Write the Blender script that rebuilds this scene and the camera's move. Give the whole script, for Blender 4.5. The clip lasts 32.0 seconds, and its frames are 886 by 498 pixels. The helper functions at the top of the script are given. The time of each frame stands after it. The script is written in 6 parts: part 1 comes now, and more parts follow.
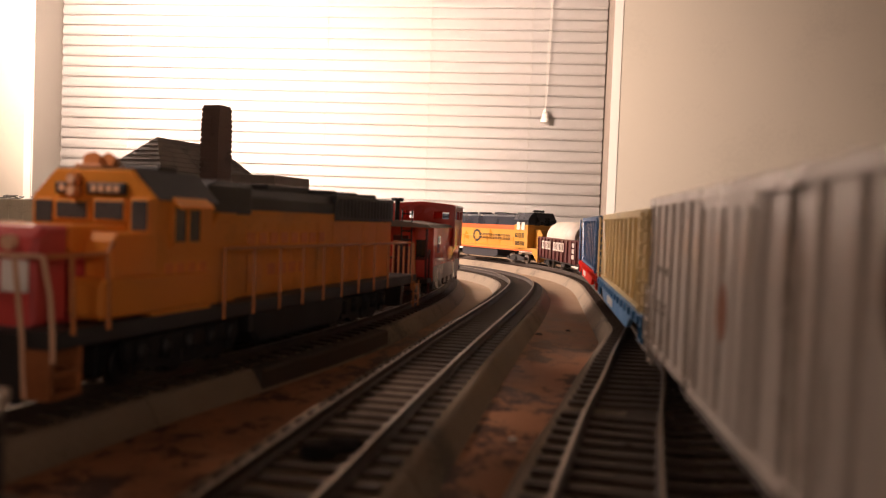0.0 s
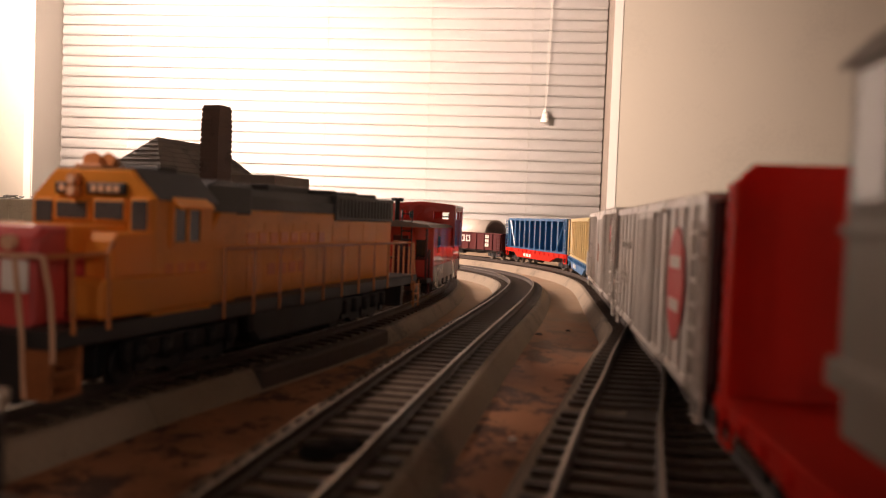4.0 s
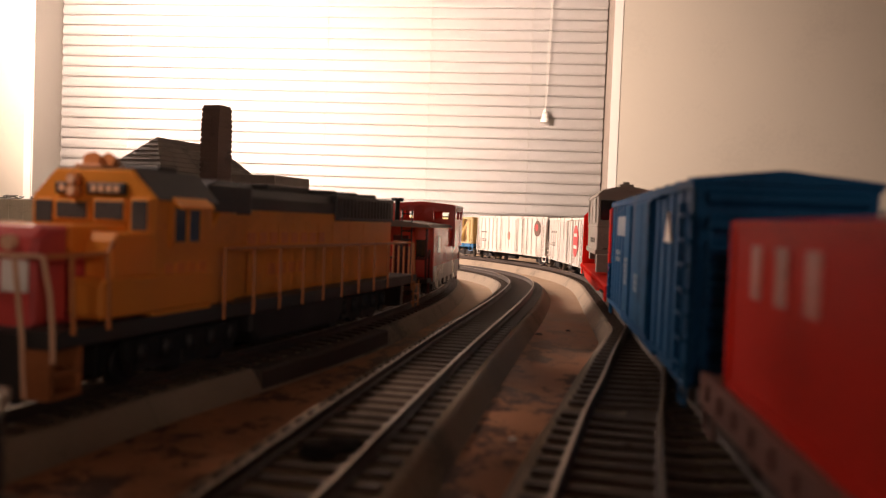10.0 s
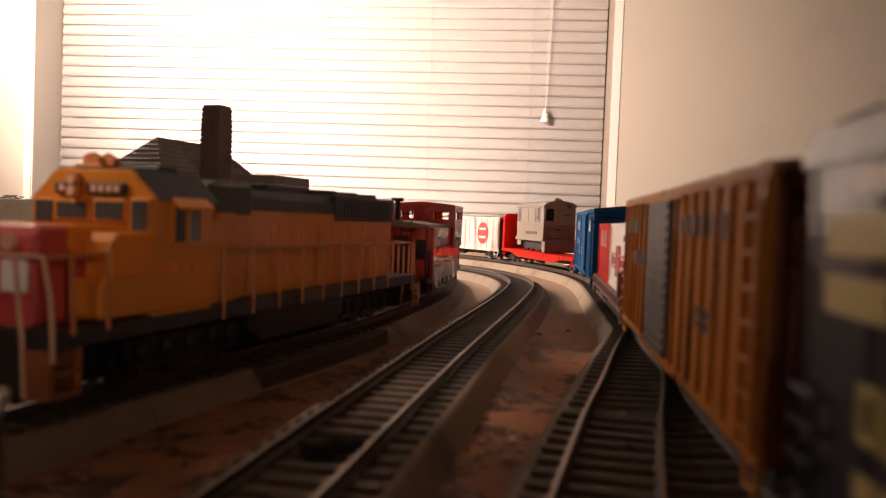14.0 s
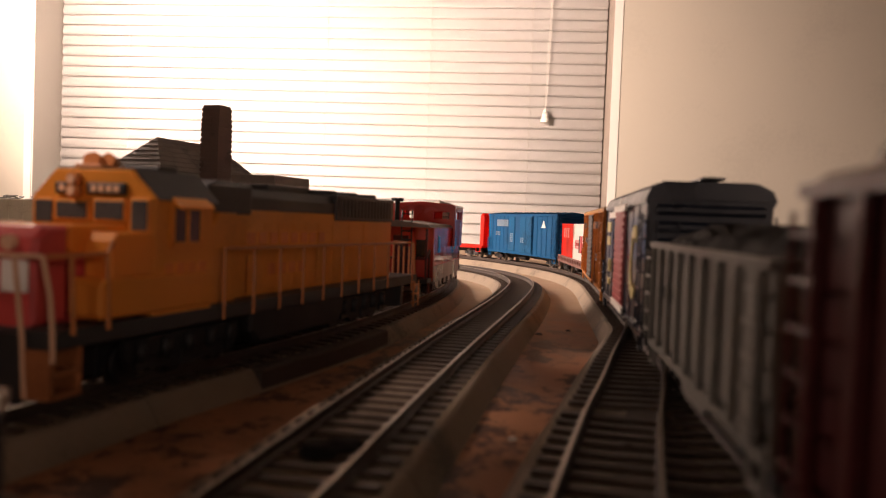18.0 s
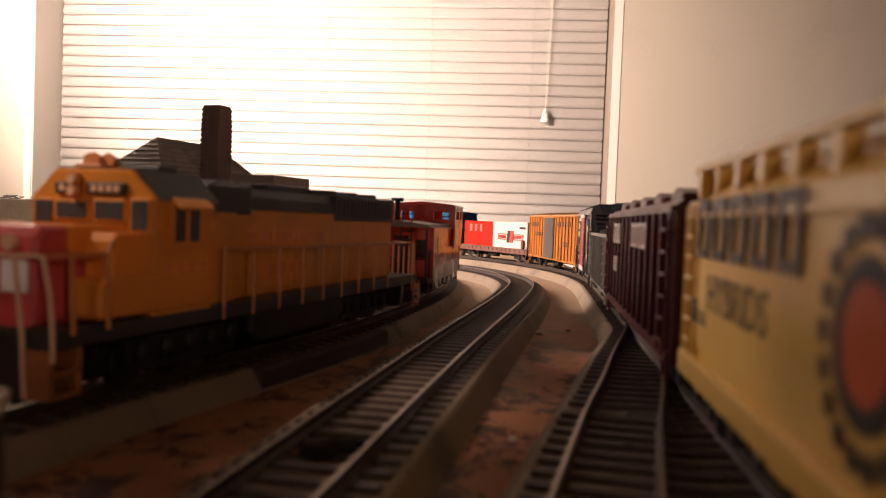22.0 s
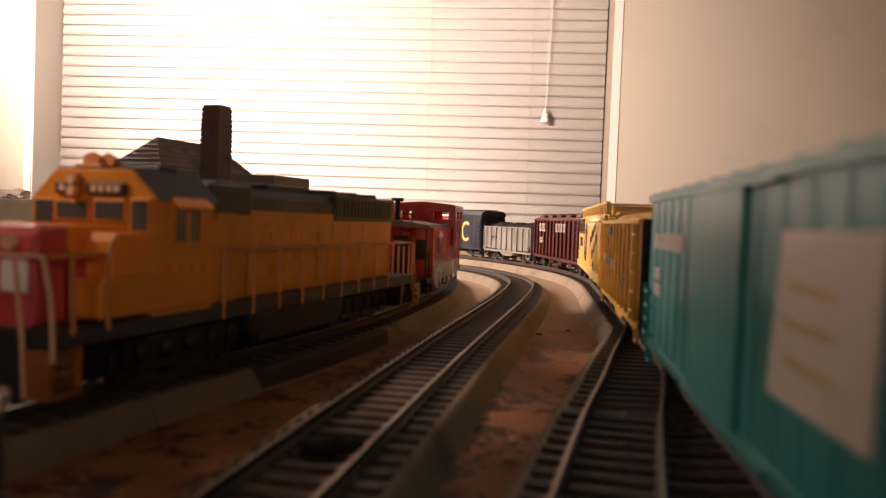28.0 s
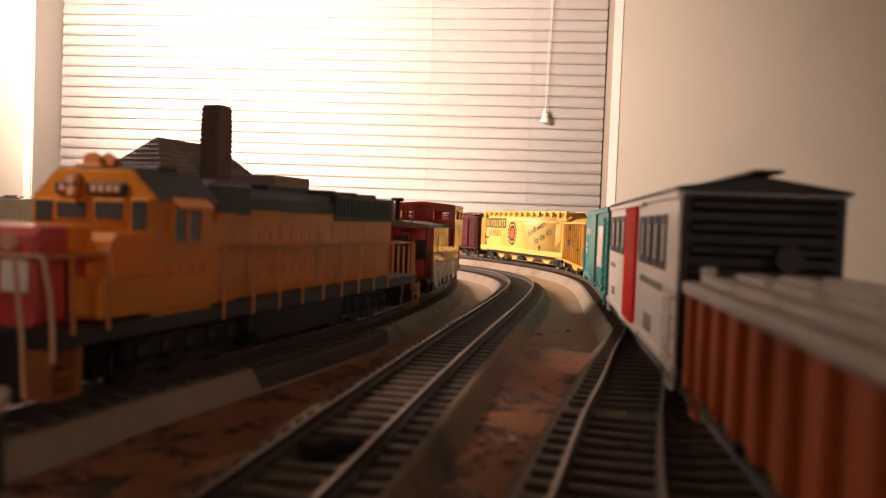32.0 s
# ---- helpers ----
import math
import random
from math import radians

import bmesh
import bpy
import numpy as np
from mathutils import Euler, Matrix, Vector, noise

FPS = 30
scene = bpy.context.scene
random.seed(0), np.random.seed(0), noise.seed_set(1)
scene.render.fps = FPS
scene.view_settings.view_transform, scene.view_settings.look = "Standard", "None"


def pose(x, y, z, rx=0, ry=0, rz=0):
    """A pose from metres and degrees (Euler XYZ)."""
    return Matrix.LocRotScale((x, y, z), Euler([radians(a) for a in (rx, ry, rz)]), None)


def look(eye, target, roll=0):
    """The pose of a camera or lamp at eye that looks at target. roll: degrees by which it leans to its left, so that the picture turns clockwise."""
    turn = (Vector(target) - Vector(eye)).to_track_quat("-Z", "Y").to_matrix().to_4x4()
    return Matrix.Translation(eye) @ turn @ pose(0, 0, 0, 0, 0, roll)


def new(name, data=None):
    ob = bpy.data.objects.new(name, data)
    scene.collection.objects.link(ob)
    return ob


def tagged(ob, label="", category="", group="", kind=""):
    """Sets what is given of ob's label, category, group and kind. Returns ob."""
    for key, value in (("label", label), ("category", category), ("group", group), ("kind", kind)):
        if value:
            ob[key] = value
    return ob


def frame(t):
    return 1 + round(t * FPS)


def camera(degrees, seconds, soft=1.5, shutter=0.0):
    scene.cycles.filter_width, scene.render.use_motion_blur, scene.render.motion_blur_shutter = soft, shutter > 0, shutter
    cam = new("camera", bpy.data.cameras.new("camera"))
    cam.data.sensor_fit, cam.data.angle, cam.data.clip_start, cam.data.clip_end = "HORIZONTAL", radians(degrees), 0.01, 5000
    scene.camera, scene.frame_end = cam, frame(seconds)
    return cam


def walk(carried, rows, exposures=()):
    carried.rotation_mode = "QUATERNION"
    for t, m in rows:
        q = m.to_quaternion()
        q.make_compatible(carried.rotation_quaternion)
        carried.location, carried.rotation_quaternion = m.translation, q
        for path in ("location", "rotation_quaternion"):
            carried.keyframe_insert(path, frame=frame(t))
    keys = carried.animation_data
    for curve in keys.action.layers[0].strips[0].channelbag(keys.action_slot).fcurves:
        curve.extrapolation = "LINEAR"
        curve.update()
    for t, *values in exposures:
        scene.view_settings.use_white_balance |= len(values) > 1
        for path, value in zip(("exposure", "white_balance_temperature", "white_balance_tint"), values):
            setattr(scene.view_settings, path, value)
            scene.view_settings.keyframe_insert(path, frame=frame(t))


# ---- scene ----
# ---- camera ----
MM = 0.001
RAIL = 0.80          # height of the rail tops over the room's floor
EYE = 0.0409         # the eye over the rail tops
cam = camera(57.46, 32.0, soft=1.1, shutter=0.8)
tilt = radians(1.97)
eye = Vector((0, 0, RAIL + EYE))
held = look(eye, eye + Vector((0, math.cos(tilt), -math.sin(tilt))), 2.18)
walk(cam, [(0, held), (32, held)], [(0, 0.0), (32, 0.0)])
cam.data.dof.use_dof = True
cam.data.dof.focus_distance = 0.79
cam.data.dof.aperture_fstop = 20.0

# ---- light ----
world = bpy.data.worlds.new("World")
scene.world = world
world.use_nodes = True
world.node_tree.nodes["Background"].inputs[0].default_value = (0.02, 0.018, 0.016, 1)
world.node_tree.nodes["Background"].inputs[1].default_value = 0.3


def lamp(name, kind, place, aim, watts, colour, size=0.05, cone=120, blend=0.8):
    data = bpy.data.lights.new(name, kind)
    data.energy, data.color = watts, colour
    if kind == "SPOT":
        data.spot_size, data.spot_blend = radians(cone), blend
    if kind == "AREA":
        data.size = size
    else:
        data.shadow_soft_size = size
    ob = new(name, data)
    ob.matrix_world = look(place, aim)
    return ob


WARM = (1.0, 0.735, 0.61)
lamp("wall_lamp_light", "SPOT", (-0.72, 0.60, RAIL + 0.42), (-0.16, 1.62, RAIL + 0.27), 165, WARM, 0.06, 80, 1.0)
lamp("window_lamp_light", "SPOT", (-0.92, 1.05, RAIL + 0.52), (-0.62, 1.68, RAIL + 0.42), 95, WARM, 0.05, 92, 0.9)
# unseen spot, added to brighten the far table and the far cars
lamp("far_track_fill", "SPOT", (-0.64, 0.95, RAIL + 0.33), (0.12, 0.80, RAIL), 62, WARM, 0.12, 86, 1.0)
# unseen narrow spot, added only to lift the parked locomotive's cab front
lamp("cab_front_fill", "SPOT", (-0.50, 0.10, RAIL + 0.50), (-0.086, 0.201, RAIL + 0.047), 26, WARM, 0.03, 5.6, 0.5)
# low fill added behind the camera to brighten the near car sides
lamp("car_side_fill", "POINT", (-0.26, -1.24, RAIL + 0.12), (0, 0, 0), 3.4, WARM, 0.04)
# fill added out of view, right rear, for the parked locomotive's flank
lamp("loco_flank_fill", "POINT", (0.44, -0.75, RAIL + 0.24), (0, 0, 0), 4.5, WARM, 0.05)



# ---- materials ----
def mat(name, colour, rough=0.5, metal=0.0, vary=0.12, scale=220.0, bump=0.15, second=None, coat=0.0, streak=False, glow=0.0):
    """A painted or moulded surface: colour that drifts at two scales, with grain and an uneven gloss."""
    m = bpy.data.materials.new(name)
    m.use_nodes = True
    n, l = m.node_tree.nodes, m.node_tree.links
    b = n["Principled BSDF"]
    tc = n.new("ShaderNodeTexCoord")
    big = n.new("ShaderNodeTexNoise")
    big.inputs["Scale"].default_value, big.inputs["Detail"].default_value = scale * 0.16, 3
    fine = n.new("ShaderNodeTexNoise")
    fine.inputs["Scale"].default_value, fine.inputs["Detail"].default_value = scale * 3, 4
    for t in (big, fine):
        l.new(tc.outputs["Object"], t.inputs["Vector"])
    if streak:           # stains that run down the sides
        mp = n.new("ShaderNodeMapping")
        mp.inputs["Scale"].default_value = (4.0, 4.0, 0.45)
        l.new(tc.outputs["Object"], mp.inputs["Vector"])
        l.new(mp.outputs[0], big.inputs["Vector"])
    add = n.new("ShaderNodeMath")
    add.operation = "MULTIPLY_ADD"
    add.inputs[1].default_value = 0.35
    l.new(fine.outputs["Fac"], add.inputs[0])
    l.new(big.outputs["Fac"], add.inputs[2])
    ramp = n.new("ShaderNodeValToRGB")
    dark = second or [c * (1 - vary * 2.2) for c in colour]
    light = [min(1, c * (1 + vary * 0.8)) for c in colour]
    e = ramp.color_ramp.elements
    e[0].position, e[1].position = 0.45, 0.92
    e[0].color, e[1].color = (*dark, 1), (*light, 1)
    mid = e.new(0.62)
    mid.color = (*colour, 1)
    l.new(add.outputs[0], ramp.inputs[0])
    l.new(ramp.outputs[0], b.inputs["Base Color"])
    rr = n.new("ShaderNodeMapRange")
    rr.inputs[1].default_value, rr.inputs[2].default_value = 0.3, 0.7
    rr.inputs[3].default_value, rr.inputs[4].default_value = max(0.02, rough - 0.1), min(1, rough + 0.12)
    l.new(big.outputs["Fac"], rr.inputs[0])
    l.new(rr.outputs[0], b.inputs["Roughness"])
    b.inputs["Metallic"].default_value = metal
    b.inputs["Coat Weight"].default_value = coat
    if bump:
        bp = n.new("ShaderNodeBump")
        bp.inputs["Strength"].default_value, bp.inputs["Distance"].default_value = bump, 0.0004
        l.new(fine.outputs["Fac"], bp.inputs["Height"])
        l.new(bp.outputs[0], b.inputs["Normal"])
    if glow:             # thin moulded plastic lets some light through
        tr = n.new("ShaderNodeBsdfTranslucent")
        l.new(ramp.outputs[0], tr.inputs[0])
        mx = n.new("ShaderNodeMixShader")
        mx.inputs[0].default_value = glow
        l.new(b.outputs[0], mx.inputs[1])
        l.new(tr.outputs[0], mx.inputs[2])
        l.new(mx.outputs[0], n["Material Output"].inputs[0])
    return m


M_WALL = mat("wall_paint", (0.55, 0.505, 0.42), 0.85, vary=0.03, scale=40, bump=0.3)
M_WHITE = mat("white_paint", (0.80, 0.77, 0.71), 0.5, vary=0.02, scale=20, bump=0.05)
# right reveal only: the opening's shade is put into this beige
M_REVEAL = mat("shaded_reveal_paint", (0.40, 0.345, 0.29), 0.8, vary=0.05, scale=30)
M_SLAT = mat("blind_slat", (0.82, 0.80, 0.765), 0.42, vary=0.02, scale=15, bump=0.03)
M_CORD = mat("blind_cord", (0.75, 0.72, 0.66), 0.8, vary=0.05)
M_FLOOR = mat("carpet", (0.22, 0.18, 0.14), 0.95, vary=0.2, scale=60, bump=0.6)
M_CEIL = mat("ceiling_paint", (0.55, 0.50, 0.45), 0.9, vary=0.02, scale=30)


def board_mat():
    """Stained reddish board with dark smears, flecks and scratches."""
    m = mat("table_board", (0.37, 0.165, 0.078), 0.78, vary=0.2, scale=330, bump=0.9, second=(0.20, 0.080, 0.038))
    n, l = m.node_tree.nodes, m.node_tree.links
    b = n["Principled BSDF"]
    base = b.inputs["Base Color"].links[0].from_socket
    tc = n.new("ShaderNodeTexCoord")
    mp = n.new("ShaderNodeMapping")
    mp.inputs["Scale"].default_value = (62, 46, 50)
    l.new(tc.outputs["Object"], mp.inputs["Vector"])
    smear = n.new("ShaderNodeTexNoise")
    smear.inputs["Scale"].default_value, smear.inputs["Detail"].default_value, smear.inputs["Roughness"].default_value = 1.0, 6, 0.72
    l.new(mp.outputs[0], smear.inputs["Vector"])
    cut = n.new("ShaderNodeMapRange")
    cut.inputs[1].default_value, cut.inputs[2].default_value = 0.515, 0.585
    l.new(smear.outputs["Fac"], cut.inputs[0])
    mix = n.new("ShaderNodeMix")
    mix.data_type = "RGBA"
    mix.inputs["B"].default_value = (0.085, 0.038, 0.022, 1)
    l.new(cut.outputs[0], mix.inputs["Factor"])
    l.new(base, mix.inputs["A"])
    # the board turns paler and sandier in colour towards the window end
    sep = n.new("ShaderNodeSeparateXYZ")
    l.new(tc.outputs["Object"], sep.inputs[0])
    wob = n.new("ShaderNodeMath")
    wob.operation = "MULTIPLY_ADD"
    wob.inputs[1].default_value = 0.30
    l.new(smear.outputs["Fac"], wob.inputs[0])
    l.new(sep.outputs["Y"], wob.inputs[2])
    end_tone = n.new("ShaderNodeMapRange")
    end_tone.inputs[1].default_value, end_tone.inputs[2].default_value = 0.44, 0.66
    l.new(wob.outputs[0], end_tone.inputs[0])
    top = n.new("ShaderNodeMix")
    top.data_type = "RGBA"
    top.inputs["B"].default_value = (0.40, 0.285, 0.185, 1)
    l.new(end_tone.outputs[0], top.inputs["Factor"])
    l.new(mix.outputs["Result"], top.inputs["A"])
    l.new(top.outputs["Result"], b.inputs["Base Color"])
    return m


M_BOARD = board_mat()
M_WALL_BACK = mat("room_paint", (0.50, 0.43, 0.35), 0.85, vary=0.04, scale=40, bump=0.3)
M_BED = mat("roadbed_grey", (0.275, 0.22, 0.16), 0.85, vary=0.24, scale=210, bump=0.9)
M_TIE = mat("tie_plastic", (0.062, 0.041, 0.028), 0.6, vary=0.25, scale=300)
M_WEB = mat("rail_side", (0.048, 0.032, 0.024), 0.6, 0.1, vary=0.2, scale=300)
M_RAIL = mat("nickel_rail", (0.38, 0.32, 0.26), 0.42, 1.0, vary=0.12, scale=300, bump=0.05)
M_BLACK = mat("black_plastic", (0.010, 0.009, 0.010), 0.6, vary=0.2, bump=0.1)
M_STEEL = mat("wheel_steel", (0.30, 0.27, 0.24), 0.4, 0.9, vary=0.2)


# ---- mesh helpers; all lengths in millimetres ----
def bm_box(bm, x0, x1, y0, y1, z0, z1, bevel=0.0):
    vs = [bm.verts.new((x, y, z)) for x in (x0, x1) for y in (y0, y1) for z in (z0, z1)]
    fs = [(0, 1, 3, 2), (4, 6, 7, 5), (0, 4, 5, 1), (2, 3, 7, 6), (0, 2, 6, 4), (1, 5, 7, 3)]
    faces = [bm.faces.new([vs[i] for i in f]) for f in fs]
    if bevel:
        edges = list({e for f in faces for e in f.edges})
        bmesh.ops.bevel(bm, geom=edges, offset=bevel, segments=2, affect="EDGES", profile=0.6)
    return bm


def bm_prism(bm, outline, axis, a, b, bevel=0.0):
    """An outline of (u, v) drawn out along an axis from a to b. For x: (y, z); y: (x, z); z: (x, y)."""
    def at(u, v, w):
        return {"x": (w, u, v), "y": (u, w, v), "z": (u, v, w)}[axis]
    lo = [bm.verts.new(at(u, v, a)) for u, v in outline]
    hi = [bm.verts.new(at(u, v, b)) for u, v in outline]
    n = len(outline)
    faces = [bm.faces.new(lo), bm.faces.new(hi[::-1])]
    for i in range(n):
        faces.append(bm.faces.new((lo[i], lo[(i + 1) % n], hi[(i + 1) % n], hi[i])))
    bmesh.ops.recalc_face_normals(bm, faces=faces)
    if bevel:
        edges = list({e for f in faces[:2] for e in f.edges})
        bmesh.ops.bevel(bm, geom=edges, offset=bevel, segments=1, affect="EDGES")
    return bm


def bm_rod(bm, p, q, r, n=8, r2=None):
    p, q = Vector(p), Vector(q)
    d = (q - p).normalized()
    u = d.orthogonal().normalized()
    w = d.cross(u)
    r2 = r if r2 is None else r2
    rings = []
    for c, rad in ((p, r), (q, r2)):
        rings.append([bm.verts.new(c + (u * math.cos(6.2832 * i / n) + w * math.sin(6.2832 * i / n)) * rad) for i in range(n)])
    for i in range(n):
        f = bm.faces.new((rings[0][i], rings[0][(i + 1) % n], rings[1][(i + 1) % n], rings[1][i]))
        f.smooth = n > 6
    bm.faces.new(rings[0][::-1])
    bm.faces.new(rings[1])
    return bm


def bm_wire(bm, pts, r, n=6):
    for p, q in zip(pts, pts[1:]):
        bm_rod(bm, p, q, r, n)
    return bm


def bm_strip(bm, outer, inner, y0, y1, closed=True):
    """A flat band between two outlines of (x, z), as thick as y0 to y1; one piece."""
    n = len(outer)
    rows = [[bm.verts.new((u, y, v)) for u, v in line] for y in (y0, y1) for line in (outer, inner)]
    for i in range(n if closed else n - 1):
        j = (i + 1) % n
        for a, b in ((0, 1), (1, 3), (3, 2), (2, 0)):
            bm.faces.new((rows[a][i], rows[a][j], rows[b][j], rows[b][i]))
    if not closed:
        for i in (0, n - 1):
            bm.faces.new([rows[k][i] for k in (0, 1, 3, 2)])
    bmesh.ops.recalc_face_normals(bm, faces=bm.faces[:])
    return bm


def mesh_of(name, bm, material):
    me = bpy.data.meshes.new(name)
    bmesh.ops.scale(bm, vec=(MM, MM, MM), verts=bm.verts)
    bm.normal_update()
    bm.to_mesh(me)
    bm.free()
    for m in material if isinstance(material, (list, tuple)) else (material,):
        me.materials.append(m)
    return me


LONG = 1.28          # rolling stock is drawn on a short plan and built longer by this
LENGTHEN = {}        # its factor by car
ROUND = {"roof_fan", "hatch", "load_wheel", "headlight", "lens", "horn", "smoke_stack", "load_stack", "knob", "truck", "wheelset", "coupler"}


def lengthen(name, verts, parent):
    """Draw a car's part out along the car; round parts keep their shape and only move."""
    top = parent
    while top.parent:
        top = top.parent
    k = LENGTHEN.get(top.name, 1.0)
    if k == 1.0 or name == "wheelset" or not len(verts):
        return
    mid = sum(v.co.x for v in verts) / len(verts)
    for v in verts:
        v.co.x = v.co.x + mid * (k - 1) if name in ROUND else v.co.x * k


def part(name, bm, material, parent, label=""):
    """One mesh object under a thing or under a part."""
    if isinstance(bm, bmesh.types.BMesh):
        lengthen(name, bm.verts, parent)
    ob = new(name, mesh_of(name, bm, material) if isinstance(bm, bmesh.types.BMesh) else bm)
    ob.parent = parent
    if label:
        ob["label"] = label
    return ob


def split(name, bm, material, parent, label=""):
    """Each loose piece of a bmesh becomes a mesh object of its own under the parent."""
    left, made = set(bm.verts), []
    while left:
        seed = left.pop()
        island, stack = [seed], [seed]
        while stack:
            for e in stack.pop().link_edges:
                for v in e.verts:
                    if v in left:
                        left.discard(v)
                        island.append(v)
                        stack.append(v)
        island.sort(key=lambda v: v.index)
        one = B()
        twin = {v: one.verts.new(v.co) for v in island}
        for f in {f for v in island for f in v.link_faces}:
            one.faces.new([twin[v] for v in f.verts]).smooth = f.smooth
        made.append(part(name, one, material, parent, label))
    bm.free()
    return made


def shared(name, me, parent, m=None):
    ob = new(name, me)
    ob.parent = parent
    if m is not None:
        ob.matrix_basis = m
    return ob


def at_mm(x, y, z=0.0, turn=0.0):
    """A pose on the layout: millimetres from the camera's foot, over the rail tops; turn in degrees about z."""
    return pose(x * MM, y * MM, RAIL + z * MM, 0, 0, turn)


def thing(name, m, label, category, group="", kind=""):
    ob = new(name)
    ob.empty_display_size = 0.02
    ob.matrix_basis = m
    return tagged(ob, label, category, group, kind)


B = bmesh.new


# ---- the tracks' centre lines ----
def line_of(x0, y0, heading, curves, breaks, s_lo, s_hi, stop=-90.0, s0=0.0, straight=-100.0):
    """A table of s, x, y and heading (from +y, clockwise) for a track of eased curves; it runs straight on once it heads to stop degrees."""
    g = np.arange(s_lo, s_hi, 2.0)
    k = np.full_like(g, curves[0])
    for i, b in enumerate(breaks):
        k += (curves[i + 1] - curves[i]) * 0.5 * (1 + np.tanh((g - b) / 40.0))
    k *= 0.5 * (1 + np.tanh((g - straight) / 12.0))
    a = np.cumsum(k) * 2.0
    i0 = int(np.searchsorted(g, s0))
    a = np.maximum(a - a[i0] + heading, radians(stop))
    x, y = np.cumsum(np.sin(a)) * 2.0, np.cumsum(np.cos(a)) * 2.0
    return g, x - x[i0] + x0, y - y[i0] + y0, a


def spot(line, s):
    """x, y and heading at s along a line."""
    return tuple(float(np.interp(s, line[0], c)) for c in line[1:])


MAIN = line_of(78.48, 253.29, 0.12022, (0.0, 0.0, -0.00171), (250.0, 525.4), -3000, 4200, s0=170.0, straight=0.0)


def smooth_line(points):
    """A table like line_of's through a few points, rounded by a Catmull-Rom curve."""
    p = [Vector(q) for q in points]
    p = [p[0] * 2 - p[1]] + p + [p[-1] * 2 - p[-2]]
    out = []
    for i in range(1, len(p) - 2):
        for j in range(24):
            t = j / 24
            out.append(0.5 * (2 * p[i] + (p[i + 1] - p[i - 1]) * t + (2 * p[i - 1] - 5 * p[i] + 4 * p[i + 1] - p[i + 2]) * t * t
                              + (3 * p[i] - p[i - 1] - 3 * p[i + 1] + p[i + 2]) * t ** 3))
    out.append(p[-2])
    xy = np.array([(q[0], q[1]) for q in out])
    d = np.diff(xy, axis=0)
    s = np.concatenate([[0], np.cumsum(np.hypot(d[:, 0], d[:, 1]))])
    a = np.unwrap(np.arctan2(np.gradient(xy[:, 0], s), np.gradient(xy[:, 1], s)))
    return s, xy[:, 0], xy[:, 1], a


MIDDLE = smooth_line([(-80.7, -224.7), (-49.1, -24.0), (-28.4, 101.2), (-6.0, 226.0), (13.3, 325.4), (30.8, 412.1), (42.4, 474.4), (50.6, 524.5), (56.7, 575.1), (57.3, 626.2), (50.5, 676.6), (36.4, 724.4), (15.4, 767.9), (-11.7, 805.5), (-43.9, 835.7), (-79.9, 857.7), (-178.5, 873.6)])
BRANCH = smooth_line([(-150, -537.6), (-78, -256), (-12, -23), (7, 48.6), (24.9, 116.1), (40.5, 175.4), (53.5, 220.2), (66, 266.2), (75, 297), (88, 343), (93.2, 368.6)])
SIDING = smooth_line([(-203, -197.1), (-149, -17.9), (-118, 84.5), (-94.8, 160.8), (-82.7, 201), (-69.5, 236.8), (-53.5, 282.9), (-39, 334.1), (-21.5, 416),
                      (-8.5, 505.6), (-3, 597.8), (-12, 697.6), (-45, 800), (-100, 880.6), (-175, 928), (-300, 947.2)])

# how far the train has run, from its speed in mm/s at even times from -1 to 33 s
SPEED = (69.9, 70.5, 74.0, 80.6, 75.7, 80.2, 70.5, 64.8, 68.0, 78.1, 82.0, 80.0, 84.3)
TICKS = np.linspace(-1, 33, 341)
RUN = np.interp(TICKS, np.linspace(-1, 33, 13), SPEED)
RUN = np.concatenate([[0], np.cumsum((RUN[1:] + RUN[:-1]) / 2) * 0.1])


def run(t):
    return float(np.interp(t, TICKS, RUN))


def car_pose(front, rear, t, line=MAIN, overhang=22.0):
    """The pose of a car whose ends lie at front and rear along the train: its trucks stand on the track's centre line. x points ahead."""
    s = run(t) if t is not None else 0.0
    xa, ya, _ = spot(line, front - overhang + s)
    xb, yb, _ = spot(line, rear + overhang + s)
    dx, dy = xa - xb, ya - yb
    return at_mm((xa + xb) / 2, (ya + yb) / 2, 0, math.degrees(math.atan2(dy, dx)))


# ---- the room ----
PSI = radians(5.83)                       # the window wall's turn
WALL_Y = 1.615                            # the wall's distance straight ahead


def wall_point(u, out=0.0):
    """A place on the window wall: u metres along it to the right, out metres into the room."""
    return Vector((u * math.cos(PSI) - out * math.sin(PSI), WALL_Y - u * math.sin(PSI) - out * math.cos(PSI), 0))


def wall_pose(u, z, out=0.0):
    p = wall_point(u, out)
    return Matrix.Translation((p.x, p.y, z)) @ Matrix.Rotation(-PSI, 4, "Z")


def structure(name, bm, material, m, label, category="wall"):
    ob = new(name, mesh_of(name, bm, material))
    ob.matrix_basis = m
    return tagged(ob, label, category, kind="structure")


WIN_L, WIN_R, WIN_B, WIN_T = -0.878, 0.3185, RAIL - 0.055, RAIL + 1.12
ROOM_L, ROOM_R, ROOM_H = -1.55, 1.75, 2.44
for name, u0, u1, z0, z1 in (("wall_north_left", ROOM_L - 0.3, WIN_L, 0, ROOM_H), ("wall_north_right", WIN_R, ROOM_R + 0.4, 0, ROOM_H),
                             ("wall_north_below", WIN_L, WIN_R, 0, WIN_B), ("wall_north_above", WIN_L, WIN_R, WIN_T, ROOM_H)):
    structure(name, bm_box(B(), u0 * 1000, u1 * 1000, 0, 150, z0 * 1000, z1 * 1000), M_WALL, wall_pose(0, 0), "smooth beige painted wall round the window")
